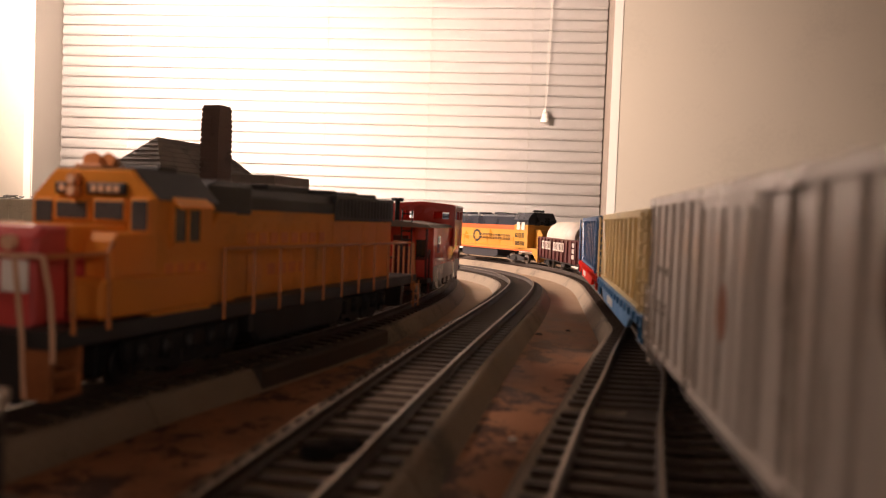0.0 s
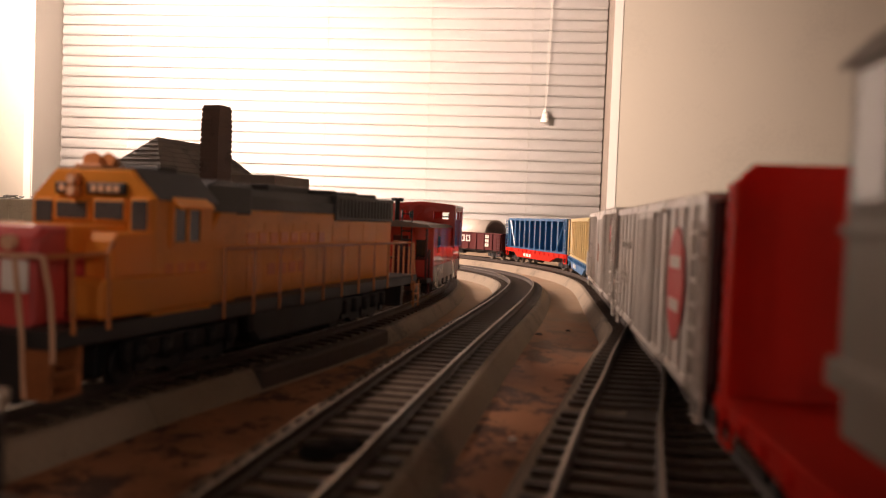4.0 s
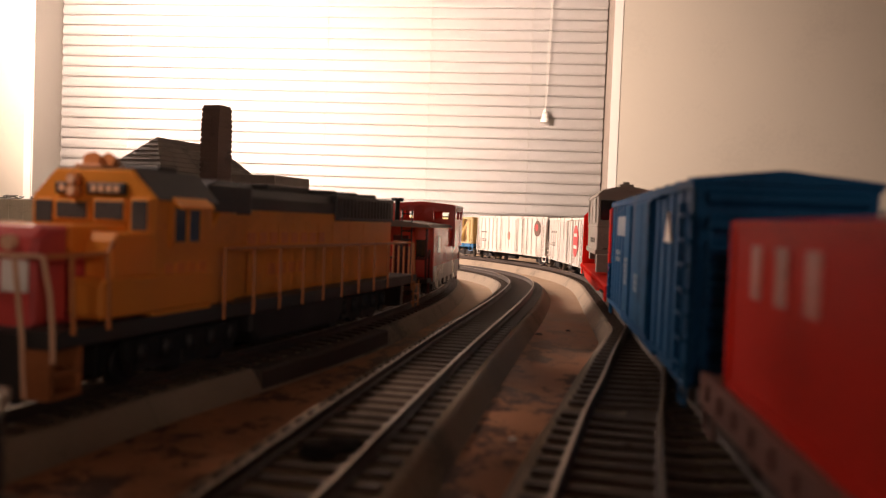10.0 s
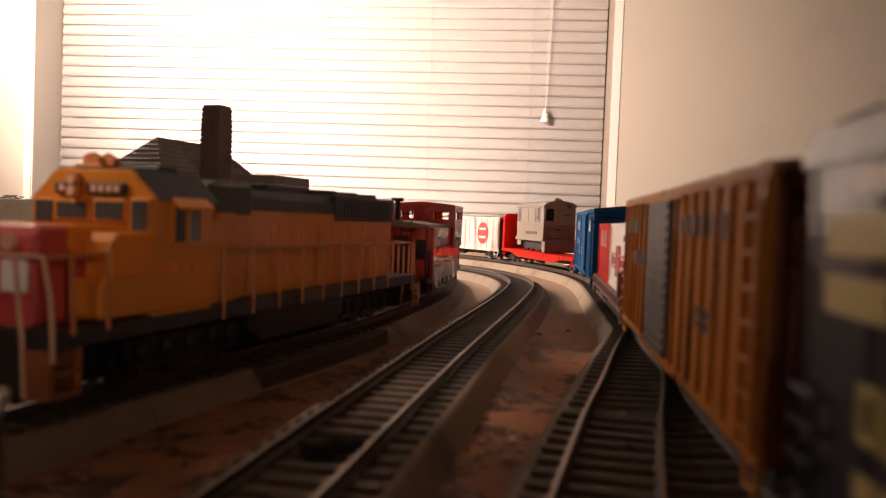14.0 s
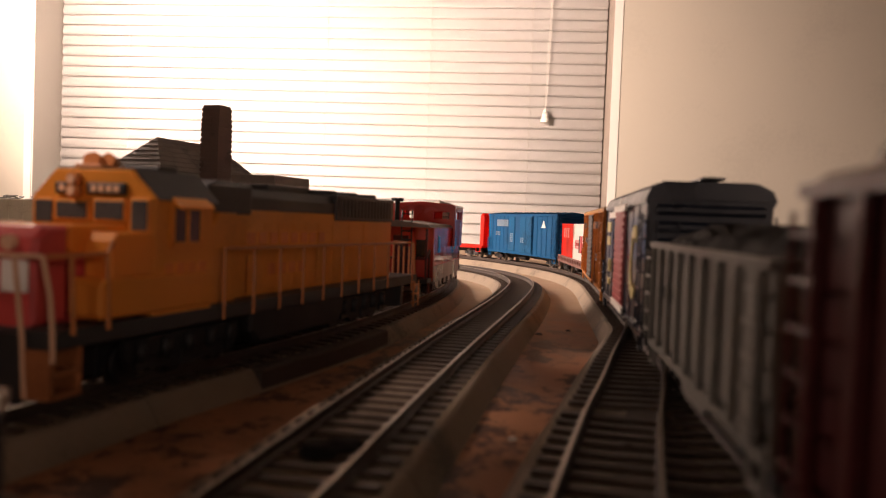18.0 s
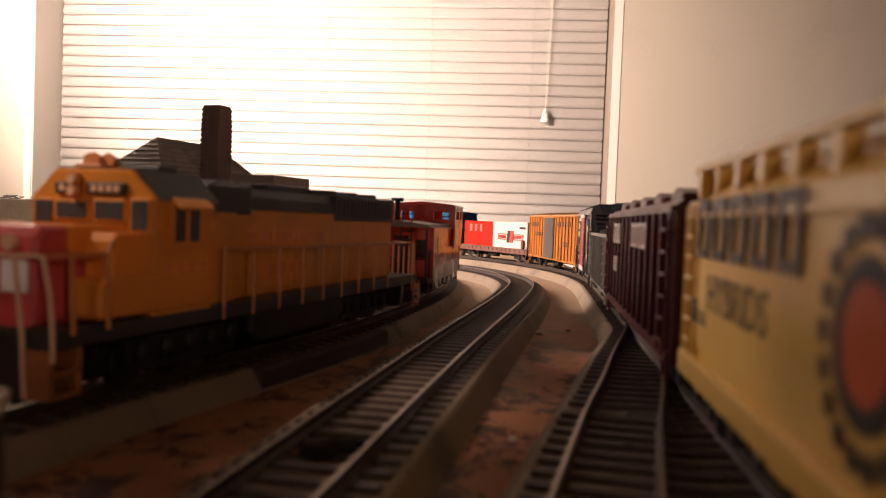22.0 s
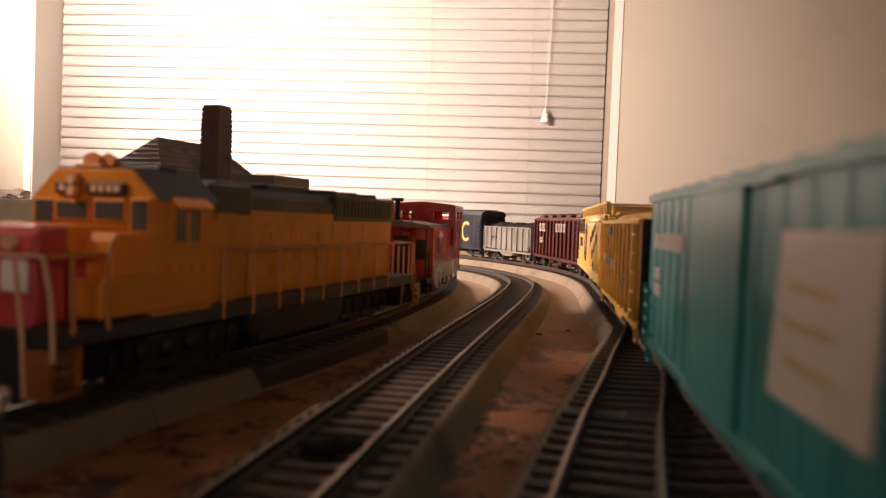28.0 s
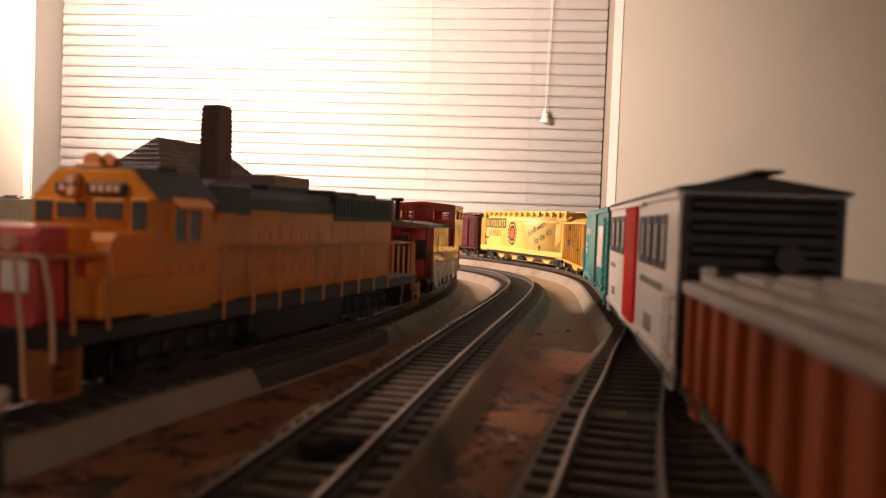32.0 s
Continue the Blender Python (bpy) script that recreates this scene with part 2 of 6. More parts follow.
structure("wall_west", bm_box(B(), -100, 0, -2900, 2200, 0, ROOM_H * 1000), M_WALL_BACK, pose(ROOM_L, 0, 0), "plain beige painted side wall")
structure("wall_east", bm_box(B(), 0, 100, -2900, 2200, 0, ROOM_H * 1000), M_WALL_BACK, pose(ROOM_R, 0, 0), "plain beige painted side wall")
structure("wall_south", bm_box(B(), -1900, 2100, -100, 0, 0, ROOM_H * 1000), M_WALL_BACK, pose(0, -2.75, 0), "plain beige painted wall")
structure("floor", bm_box(B(), -1900, 2100, -2900, 2200, -80, 0), M_FLOOR, pose(0, 0, 0), "brown carpeted floor under the table", "floor")
structure("ceiling", bm_box(B(), -1900, 2100, -2900, 2200, 0, 80), M_CEIL, pose(0, 0, ROOM_H), "plain off-white ceiling", "ceiling")

# the window: reveal corners, sill, sash and panes behind the blind
window = thing("window_1", wall_pose(0, 0), "window with white trim behind a closed blind", "window", kind="structure")
wl, wr, wb, wt = WIN_L * 1000, WIN_R * 1000, WIN_B * 1000, WIN_T * 1000
part("reveal", bm_box(B(), wr - 2.5, wr - 0.5, 1, 146, wb, wt), M_REVEAL, window, "beige side of the window opening, darkened for its shade")
part("reveal", bm_box(B(), wl + 0.5, wl + 3, 1, 146, wb, wt), M_WHITE, window)
part("corner_bead", bm_box(B(), wr - 1, wr + 15.5, -1.8, -0.1, wb, wt, 0.6), M_WHITE, window, "bright white corner trim")
part("corner_bead", bm_box(B(), wl - 15.5, wl + 1, -1.8, -0.1, wb, wt, 0.6), M_WHITE, window)
part("window_sill", bm_box(B(), wl - 20, wr + 12, -30, 140, wb - 18, wb, 2), M_WHITE, window)
part("window_frame", bm_box(B(), wl + 8, wl + 48, 118, 146, wb, wt), M_WHITE, window)
part("window_frame", bm_box(B(), wr - 54, wr - 14, 118, 146, wb, wt), M_WHITE, window)
part("window_frame", bm_box(B(), wl + 48, wr - 54, 118, 146, wb, wb + 45), M_WHITE, window)
part("window_frame", bm_box(B(), wl + 48, wr - 54, 118, 146, wt - 45, wt), M_WHITE, window)
M_NIGHT = mat("night_glass", (0.01, 0.012, 0.016), 0.05, vary=0.02, bump=0)
part("pane", bm_box(B(), wl + 48, wr - 54, 128, 133, wb + 45, wt - 45), M_NIGHT, window, "dark window pane at night")

# the blind: curved slats on ladder cords
blind = thing("window_blind", wall_pose(0, RAIL), "white closed slatted blind hanging in the window", "blind")
PITCH, SLAT_W = 22.54, 26.0
bl, br = wl + 5.5, wr - 5.5


def slat_mesh(width):
    bm = B()
    n = 6
    rows = []
    for i in range(n + 1):
        u = i / n - 0.5
        # a shallow arc across the slat, standing nearly upright
        z, y = u * SLAT_W * math.cos(radians(15)), u * SLAT_W * math.sin(radians(15)) - 1.0 * (1 - 4 * u * u)
        inset = 2.5 * max(0, abs(u) * 2 - 0.75) * 4
        rows.append([bm.verts.new((x, y, z)) for x in (inset, width * 0.25, width * 0.5, width * 0.75, width - inset)])
    for a, b in zip(rows, rows[1:]):
        for i in range(4):
            bm.faces.new((a[i], a[i + 1], b[i + 1], b[i])).smooth = True
    bmesh.ops.solidify(bm, geom=bm.faces[:], thickness=0.35)
    return mesh_of("slat", bm, M_SLAT)


slat = slat_mesh(br - bl)
for i in range(56):
    ob = shared("slat", slat, blind, pose(bl * MM, 0.100, (5.5 + i * PITCH) * MM, 0, 0, 0))
part("bottom_rail", bm_box(B(), bl, br, 89, 111, -22, -10, 3), M_SLAT, blind)
part("head_rail", bm_box(B(), bl, br, 82, 117, 56 * PITCH, 56 * PITCH + 30, 2), M_SLAT, blind)
for u in (-0.276, -0.053, 0.1587, -0.499, -0.717):
    bm = B()
    x = u * 1000
    for i in range(55):
        z = -8 + i * PITCH
        bm_wire(bm, [(x - 0.6, 94.2, z), (x + 2.6, 95.0, z + 5), (x + 2.2, 97.5, z + 11), (x - 0.6, 94.2, z + PITCH)], 0.5, 5)
    part("ladder_cord", bm, M_CORD, blind, "thin white ladder cord")
cord = B()
for dx in (-1.5, 1.5):
    bm_wire(cord, [(199.6 + dx * 0.6, 92, 1180), (198 + dx, 91, 490), (194.5 + dx * 1.3, 89, 357), (193 + dx * 0.3, 88, 279.5)], 0.6, 5)
part("pull_cord", cord, M_CORD, blind)
tassel = B()
for i, (z, r) in enumerate(((279, 3.2), (272, 5.0), (262, 7.6), (255, 9.4), (252, 8.8))):
    if i:
        bm_rod(tassel, (192.6, 84, pz), (192.6, 84, z), pr, 12, r)
    pz, pr = z, r
part("tassel", tassel, mat("tassel_plastic", (0.82, 0.79, 0.72), 0.35, vary=0.03), blind, "white plastic cord tassel")

# ---- the table ----
table = thing("layout_table", pose(0, 0, RAIL), "brown board table carrying the model railway", "table")
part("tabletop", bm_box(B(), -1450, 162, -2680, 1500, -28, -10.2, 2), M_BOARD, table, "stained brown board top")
for x in (-1400, 110):
    for y in (-2250, -500, 1400):
        part("leg", bm_box(B(), x - 35, x + 35, y - 35, y + 35, -800, -28), M_BOARD, table)


# ---- the tracks ----
def sweep(line, s0, s1, section, step=8.0):
    """A closed section of (offset to the right, z) drawn along a line."""
    bm = B()
    n = max(2, int((s1 - s0) / step) + 1)
    rings = []
    for s in np.linspace(s0, s1, n):
        x, y, a = spot(line, s)
        rings.append([bm.verts.new((x + o * math.cos(a), y - o * math.sin(a), z)) for o, z in section])
    m = len(section)
    for p, q in zip(rings, rings[1:]):
        for i in range(m):
            bm.faces.new((p[i], p[(i + 1) % m], q[(i + 1) % m], q[i])).smooth = False
    bm.faces.new(rings[0])
    bm.faces.new(rings[-1][::-1])
    bmesh.ops.recalc_face_normals(bm, faces=bm.faces[:])
    return bm


BED = [(-20.5, -10.4), (-16.6, -4.2), (-15.8, -3.6), (15.8, -3.6), (16.6, -4.2), (20.5, -10.4)]
RAIL_SEC = [(-0.95, -2.9), (-0.95, -2.3), (-0.32, -1.8), (-0.32, -0.9), (-0.62, -0.6), (-0.58, -0.05), (0.58, -0.05), (0.62, -0.6), (0.32, -0.9), (0.32, -1.8),
            (0.95, -2.3), (0.95, -2.9)]
tie_bm = B()
bm_box(tie_bm, -14.4, 14.4, -1.55, 1.55, -4.0, -2.85, 0.2)
TIE = mesh_of("tie", tie_bm, M_TIE)


def lay_track(line, s0, s1, label, sections=(), drop=0.0, ties=None, tie_pitch=7.7, bed=True, stretch=None):
    t = thing("model_track", pose(0, 0, RAIL), label, "track", "tracks on the table")
    cuts = [s0, *sections, s1]
    if bed:
        for a, b in zip(cuts, cuts[1:]):
            part("roadbed", sweep(line, a + 0.25, b - 0.25, [(o * random.uniform(0.995, 1.0), z - drop) for o, z in BED]), M_BED, t)
    for off in (-8.25, 8.25):
        web = part("rail", sweep(line, s0, s1, [(o + off, z) for o, z in RAIL_SEC], 6.0), M_WEB, t, "brown rail with a bright head")
        part("rail_head", sweep(line, s0, s1, [(o + off, z) for o, z in ((-0.38, -0.3), (-0.34, 0.03), (0.34, 0.03), (0.38, -0.3))], 6.0), M_RAIL, web, "worn nickel head")
    a, b = ties or (s0, s1)
    for i in range(int((b - a) / tie_pitch)):
        s = a + (i + 0.5) * tie_pitch
        x, y, h = spot(line, s)
        m = pose(x * MM, y * MM, 0, 0, 0, -math.degrees(h) + random.uniform(-0.7, 0.7))
        if stretch:
            lo, hi = stretch(s)
            m = m @ Matrix.Translation(((lo + hi) / 2 * MM, 0, 0)) @ Matrix.Diagonal(((hi - lo) / 30, 1, 1, 1))
        shared("tie", TIE, t, m)
    return t


def branch_reach(s):
    """Ties of the junction reach out to the left under the branch."""
    x, y, h = spot(MAIN, s)
    if not 192 < y < 384:
        return -15, 15
    bx = float(np.interp(y, BRANCH[2], BRANCH[1]))
    return min(-15, bx - x - 15), 15


lay_track(MAIN, -430, 1180, "curved outer model track with dark ties on grey roadbed", (-140, 88, 317, 545, 774, 1002), stretch=branch_reach)
lay_track(MAIN, -2640, -431, "straight model track with dark ties on grey roadbed")
lay_track(MIDDLE, 20, 1225, "curved middle model track with dark ties on grey roadbed", (375, 603, 832), drop=0.1)
b_end = float(np.interp(192, BRANCH[2], BRANCH[0]))
def turnout_reach(s):
    """Ties of the branch run on to the right, up to the ties of the outer track."""
    x, y, h = spot(BRANCH, s)
    mx = float(np.interp(y, MAIN[2][:1800], MAIN[1][:1800]))
    return -15, max(15, min(52, (mx - x) / math.cos(h) - 14))


lay_track(BRANCH, 190, float(BRANCH[0][-1]) - 4, "branch track that joins the outer track at a turnout", (420, 648), drop=0.35, ties=(190, b_end), stretch=turnout_reach)
siding = lay_track(SIDING, 0, float(SIDING[0][-1]), "siding track under a parked locomotive", (190, 410, 515, 715, 970), drop=0.2)

# a squared strip that shores up the siding's shoulder
sa, sb = (float(np.interp(y, SIDING[2][:200], SIDING[0][:200])) for y in (238, 330))
part("shoulder_strip", sweep(SIDING, sa, sb, [(14.0, -10.4), (14.0, -3.75), (19.0, -3.75), (19.6, -4.4), (19.8, -10.4)]), mat("strip_grey", (0.075, 0.06, 0.05), 0.85, vary=0.25, scale=260, bump=0.8),
     siding, "dark squared strip along the roadbed")

# the flat base between the two legs of the turnout
bm = B()
left, right = [], []
for y in range(-50, 271, 10):
    left.append((float(np.interp(y, BRANCH[2], BRANCH[1])), y))
    right.append((float(np.interp(y, MAIN[2][:1800], MAIN[1][:1800])), y))
bm_prism(bm, left + right[::-1], "z", -10.3, -3.64)
base = thing("turnout_base", pose(0, 0, RAIL), "flat roadbed between the turnout's two tracks, its grey darkened for shade", "track bed")
# darker than the roadbed grey: the train's shadow is painted into it
part("base_plate", bm, mat("turnout_shade_grey", (0.12, 0.09, 0.07), 0.85, vary=0.25, scale=200, bump=0.8), base)

# crumbs and a black clump left on the layout
rnd = random.Random(11)


def clump(name, x, y, z, size, material, label, squash=0.5, stretch=1.0):
    bm = B()
    bmesh.ops.create_icosphere(bm, subdivisions=3, radius=size)
    for v in bm.verts:
        v.co *= 1 + 0.35 * noise.noise(v.co * (2.2 / size) + Vector((x, y, 0)))
        v.co.x *= stretch
        v.co.z = max(v.co.z * squash, -size * squash * 0.5)
    ob = new(name, mesh_of(name, bm, material))
    ob.matrix_basis = at_mm(x, y, z + size * squash * 0.5, rnd.uniform(0, 90))
    return tagged(ob, label, name.replace("_", " "))


clump("black_clump", -19.8, 150.7, -3.4, 4.2, mat("soot_black", (0.005, 0.004, 0.004), 0.95, vary=0.3), "small black clump lying between the rails", 0.4, 1.6)
clump("white_crumb", 18.1, 189.3, -10.1, 1.0, mat("crumb_white", (0.75, 0.70, 0.62), 0.7, vary=0.1), "tiny white crumb on the table")
clump("dark_crumb", 46.0, 373.8, -10.1, 1.6, M_TIE, "dark crumb on the table", 0.4)
clump("dark_crumb", 62.0, 390.4, -10.1, 1.2, M_TIE, "dark crumb on the table", 0.4)
clump("dark_crumb", 38.6, 160.6, -2.6, 1.0, M_TIE, "dark crumb between the rails", 0.5)


def red_object():
    """A small red object of unknown use by the siding; its form is made up."""
    lever = thing("red_object", at_mm(-60.5, 104, -10.2, 20), "small red plastic object with a pale cap on the table", "lever")
    red = mat("object_red", (0.42, 0.03, 0.045), 0.45, vary=0.1)
    part("stand", bm_box(B(), -4.4, 4.4, -4.0, 4.0, 0, 9, 0.8), red, lever)
    part("post", bm_box(B(), -3.6, 3.6, -3.2, 3.2, 9, 24.5, 0.6), mat("object_black", (0.02, 0.016, 0.018), 0.5, vary=0.1), lever, "dark upright post")
    part("cap", bm_box(B(), -4.2, 4.2, -3.8, 3.8, 24.5, 26.5, 0.7), mat("object_cap", (0.50, 0.40, 0.30), 0.5, vary=0.1), lever, "pale cap")
    bm = B()
    bm_rod(bm, (2, 0, 12), (8.4, 1.5, 8.6), 1.9, 12, 1.6)
    part("arm", bm, mat("object_grey", (0.22, 0.17, 0.14), 0.5, vary=0.1), lever, "grey arm")


red_object()


# ---- rolling stock: x points ahead, y to the left side, z up from the rail tops ----
def truck(car, x, wheels=(-9.5, 9.5), frame_mat=None, deep=False):
    bm = B()
    w = wheels[-1]
    for sy in (-1, 1):
        y = sy * 11.2
        bm_prism(bm, [(x - w - 3.2, 3.4), (x - w - 3.2, 6.2), (x - w + 2.5, 6.6), (x - 3.4, 8.6), (x + 3.4, 8.6), (x + w - 2.5, 6.6), (x + w + 3.2, 6.2), (x + w + 3.2, 3.4),
                      (x + w - 2.6, 3.4), (x + 3.6, 2.2), (x - 3.6, 2.2), (x - w + 2.6, 3.4)], "y", y - 0.9, y + 0.9)
        for k in (-1.7, 0, 1.7):
            bm_rod(bm, (x + k, y + sy * 0.9, 2.6), (x + k, y + sy * 0.9, 7.4), 0.7, 6)
        for wx in wheels:
            bm_box(bm, x + wx - 1.8, x + wx + 1.8, y - 1.6, y + 1.6, 3.4, 6.6)
    bm_box(bm, x - 3, x + 3, -11, 11, 4.6, 8.6)
    if deep:             # a motor truck: full side frames with springs, and a gear case between the wheels
        bm_box(bm, x - w - 6, x + w + 6, -5.4, 5.4, 2.2, 12.4, 0.5)
        for sy in (-1, 1):
            bm_box(bm, x - w - 5, x + w + 5, *sorted((sy * 10.4, sy * 12.6)), 6.0, 11.0, 0.5)
            for k in range(5):
                bm_rod(bm, (x - w + k * w / 2, sy * 12.8, 5.4), (x - w + k * w / 2, sy * 12.8, 10.4), 1.5, 8)
    tr = part("truck", bm, frame_mat or M_BLACK, car, "black plastic truck")
    for wx in wheels:
        ws = B()
        for sy in (-1, 1):
            bm_rod(ws, (0, sy * 6.6, 0), (0, sy * 8.6, 0), 4.75, 16)
            bm_rod(ws, (0, sy * 6.2, 0), (0, sy * 6.6, 0), 5.4, 16)
        bm_rod(ws, (0, -6.5, 0), (0, 6.5, 0), 1.2, 6)
        o = part("wheelset", ws, M_BLACK if deep else M_STEEL, tr, "metal wheels on an axle")
        o.matrix_basis = pose((x * LENGTHEN.get(car.name, 1.0) + wx) * MM, 0, 4.75 * MM)
        WHEELS.append(o)
    return tr


WHEELS = []


def couplers(car, half, z=8.6):
    for s in (-1, 1):
        bm = B()
        bm_box(bm, *sorted((s * (half - 6), s * (half + 3.5))), -1.4, 1.4, z - 1.2, z + 1.2)
        bm_box(bm, *sorted((s * (half + 3.0), s * (half + 6.2))), -2.6, 2.0, z - 1.8, z + 1.8, 0.5)
        part("coupler", bm, M_BLACK, car, "black knuckle coupler")


def ladder(car, x0, x1, y, z0, z1, n, material, end=False, proud=1.1):
    """A ladder on a side (x0..x1 at y) or on an end (x0..x1 across at x = y)."""
    bm = B()
    s = 1 if y > 0 else -1

    def p(u, v, z):
        return (y + s * v, u, z) if end else (u, y + s * v, z)
    for u in (x0, x1):
        bm_rod(bm, p(u, proud, z0), p(u, proud, z1), 0.35, 6)
    for i in range(n):
        z = z0 + (z1 - z0) * (i + 0.5) / n
        bm_rod(bm, p(x0, proud, z), p(x1, proud, z), 0.38, 6)
        for u in (x0, x1):
            bm_rod(bm, p(u, 0, z), p(u, proud, z), 0.3, 5)
    return part("ladder", bm, material, car)


def stirrups(car, half, w, z, material):
    for sx in (-1, 1):
        for sy in (-1, 1):
            bm = B()
            x = sx * (half - 5)
            bm_wire(bm, [(x - 3, sy * w, z + 1), (x - 2.6, sy * w, z - 4.5), (x + 2.6, sy * w, z - 4.5), (x + 3, sy * w, z + 1)], 0.5, 6)
            part("step", bm, material, car)


def bars(car, name, x0, z0, w, h, n, material, y=17.6, gap=0.28, hollow=True, slant=0.0, label="", rows=1):
    """A word as a row of letter-sized blocks on the left side, read from the car's rear end... forward; hollow ones are frames."""
    bm = B()
    step = w / n
    for r in range(rows):
        zz = z0 + h * (rows - 1 - r) * 1.35
        for i in range(n):
            a, b = x0 - i * step, x0 - (i + 1 - gap) * step
            lo, hi = min(a, b), max(a, b)
            dz = slant * i
            t = (hi - lo) * 0.22
            if hollow:
                for q in ((lo, lo + t, zz, zz + h), (hi - t, hi, zz, zz + h), (lo + t, hi - t, zz, zz + h * 0.16), (lo + t, hi - t, zz + h * 0.84, zz + h)):
                    bm_box(bm, q[0], q[1], y - 0.4, y + 0.12, q[2] + dz, q[3] + dz)
            else:
                bm_box(bm, lo, hi, y - 0.4, y + 0.12, zz + dz, zz + h + dz)
    return part(name, bm, material, car, label)


def words(car, text, x, z, size, material, y=17.75, turn=0.0, label="", wide=1.0):
    """Readable writing on the left side, from the built-in font; x is its start."""
    data = bpy.data.curves.new("writing", "FONT")
    data.body, data.size, data.extrude = text, size * MM, 0.0001
    data.resolution_u = 2
    temp = bpy.data.objects.new("writing", data)
    me = bpy.data.meshes.new_from_object(temp)
    bpy.data.objects.remove(temp)
    me.materials.clear()
    me.materials.append(material)
    me.transform(Matrix.Translation((x * MM, y * MM, z * MM)) @ Matrix.Rotation(math.pi, 4, "Z") @ Matrix.Rotation(radians(90), 4, "X") @ Matrix.Rotation(radians(turn), 4, "Z") @ Matrix.Diagonal((wide, 1, 1, 1)))
    lengthen("lettering", me.vertices, car)
    ob = shared("lettering", me, car)
    if label:
        ob["label"] = label
    return ob


def disc(car, name, x, z, r, material, y=17.7, squeeze=1.0, n=20, ring=0.0, label=""):
    bm = B()
    pts = [(x + r * squeeze * math.cos(6.2832 * i / n), z + r * math.sin(6.2832 * i / n)) for i in range(n)]
    if ring:
        inner = [(x + (r - ring) * squeeze * math.cos(6.2832 * i / n), z + (r - ring) * math.sin(6.2832 * i / n)) for i in range(n)]
        bm_strip(bm, pts, inner, y - 0.3, y + 0.12)
    else:
        bm_prism(bm, pts, "y", y - 0.3, y + 0.12)
    return part(name, bm, material, car, label)


def box_part(name, car, material, spans, bevel=0.0, label=""):
    """One box, or one mesh object for each of several boxes."""
    made = []
    for s in spans:
        made.append(part(name, bm_box(B(), *s, bevel), material, car, label))
    return made[0]


def new_car(name, front, rear, label, category="train car"):
    car = thing(name, car_pose(front, rear, 0), label, category, "cars of the moving train")
    TRAIN.append((car, front, rear))
    LENGTHEN[car.name] = LONG
    return car, (front - rear) / 2 / LONG


TRAIN = []


def chassis(car, half, floor=9.5, material=None, inset=17.2):
    bm = B()
    bm_box(bm, -half + 3, half - 3, -3, 3, 6.2, floor)
    bm_box(bm, -half + 1, half - 1, -15, 15, floor - 1.2, floor)
    for x in (-14, 3):
        bm_box(bm, x, x + 9, -13, -6, 4.5, floor - 1, 0.6)
    bm_rod(bm, (-4, 9, 6), (10, 9, 6), 2.4, 10)
    part("underframe", bm, material or M_BLACK, car, "black underframe with brake gear")
    truck(car, half - inset)
    truck(car, -half + inset)
    couplers(car, half)


def ribbed_end(car, x, w, z0, z1, n, material, peak=0.0):
    """A car end with pressed horizontal ribs."""
    bm = B()
    s = 1 if x > 0 else -1
    bm_box(bm, *sorted((x - s * 1.0, x)), -w, w, z0, z1)
    panel = part("end_panel", bm, material, car)
    bm = B()
    step = (z1 - z0) / n
    for i in range(n):
        z = z0 + (i + 0.5) * step
        bm_prism(bm, [(x, z - step * 0.34), (x + s * 1.2, z - step * 0.1), (x + s * 1.2, z + step * 0.1), (x, z + step * 0.34)], "y", -w + 2, w - 2)
    split("end_rib", bm, material, panel)
    return panel


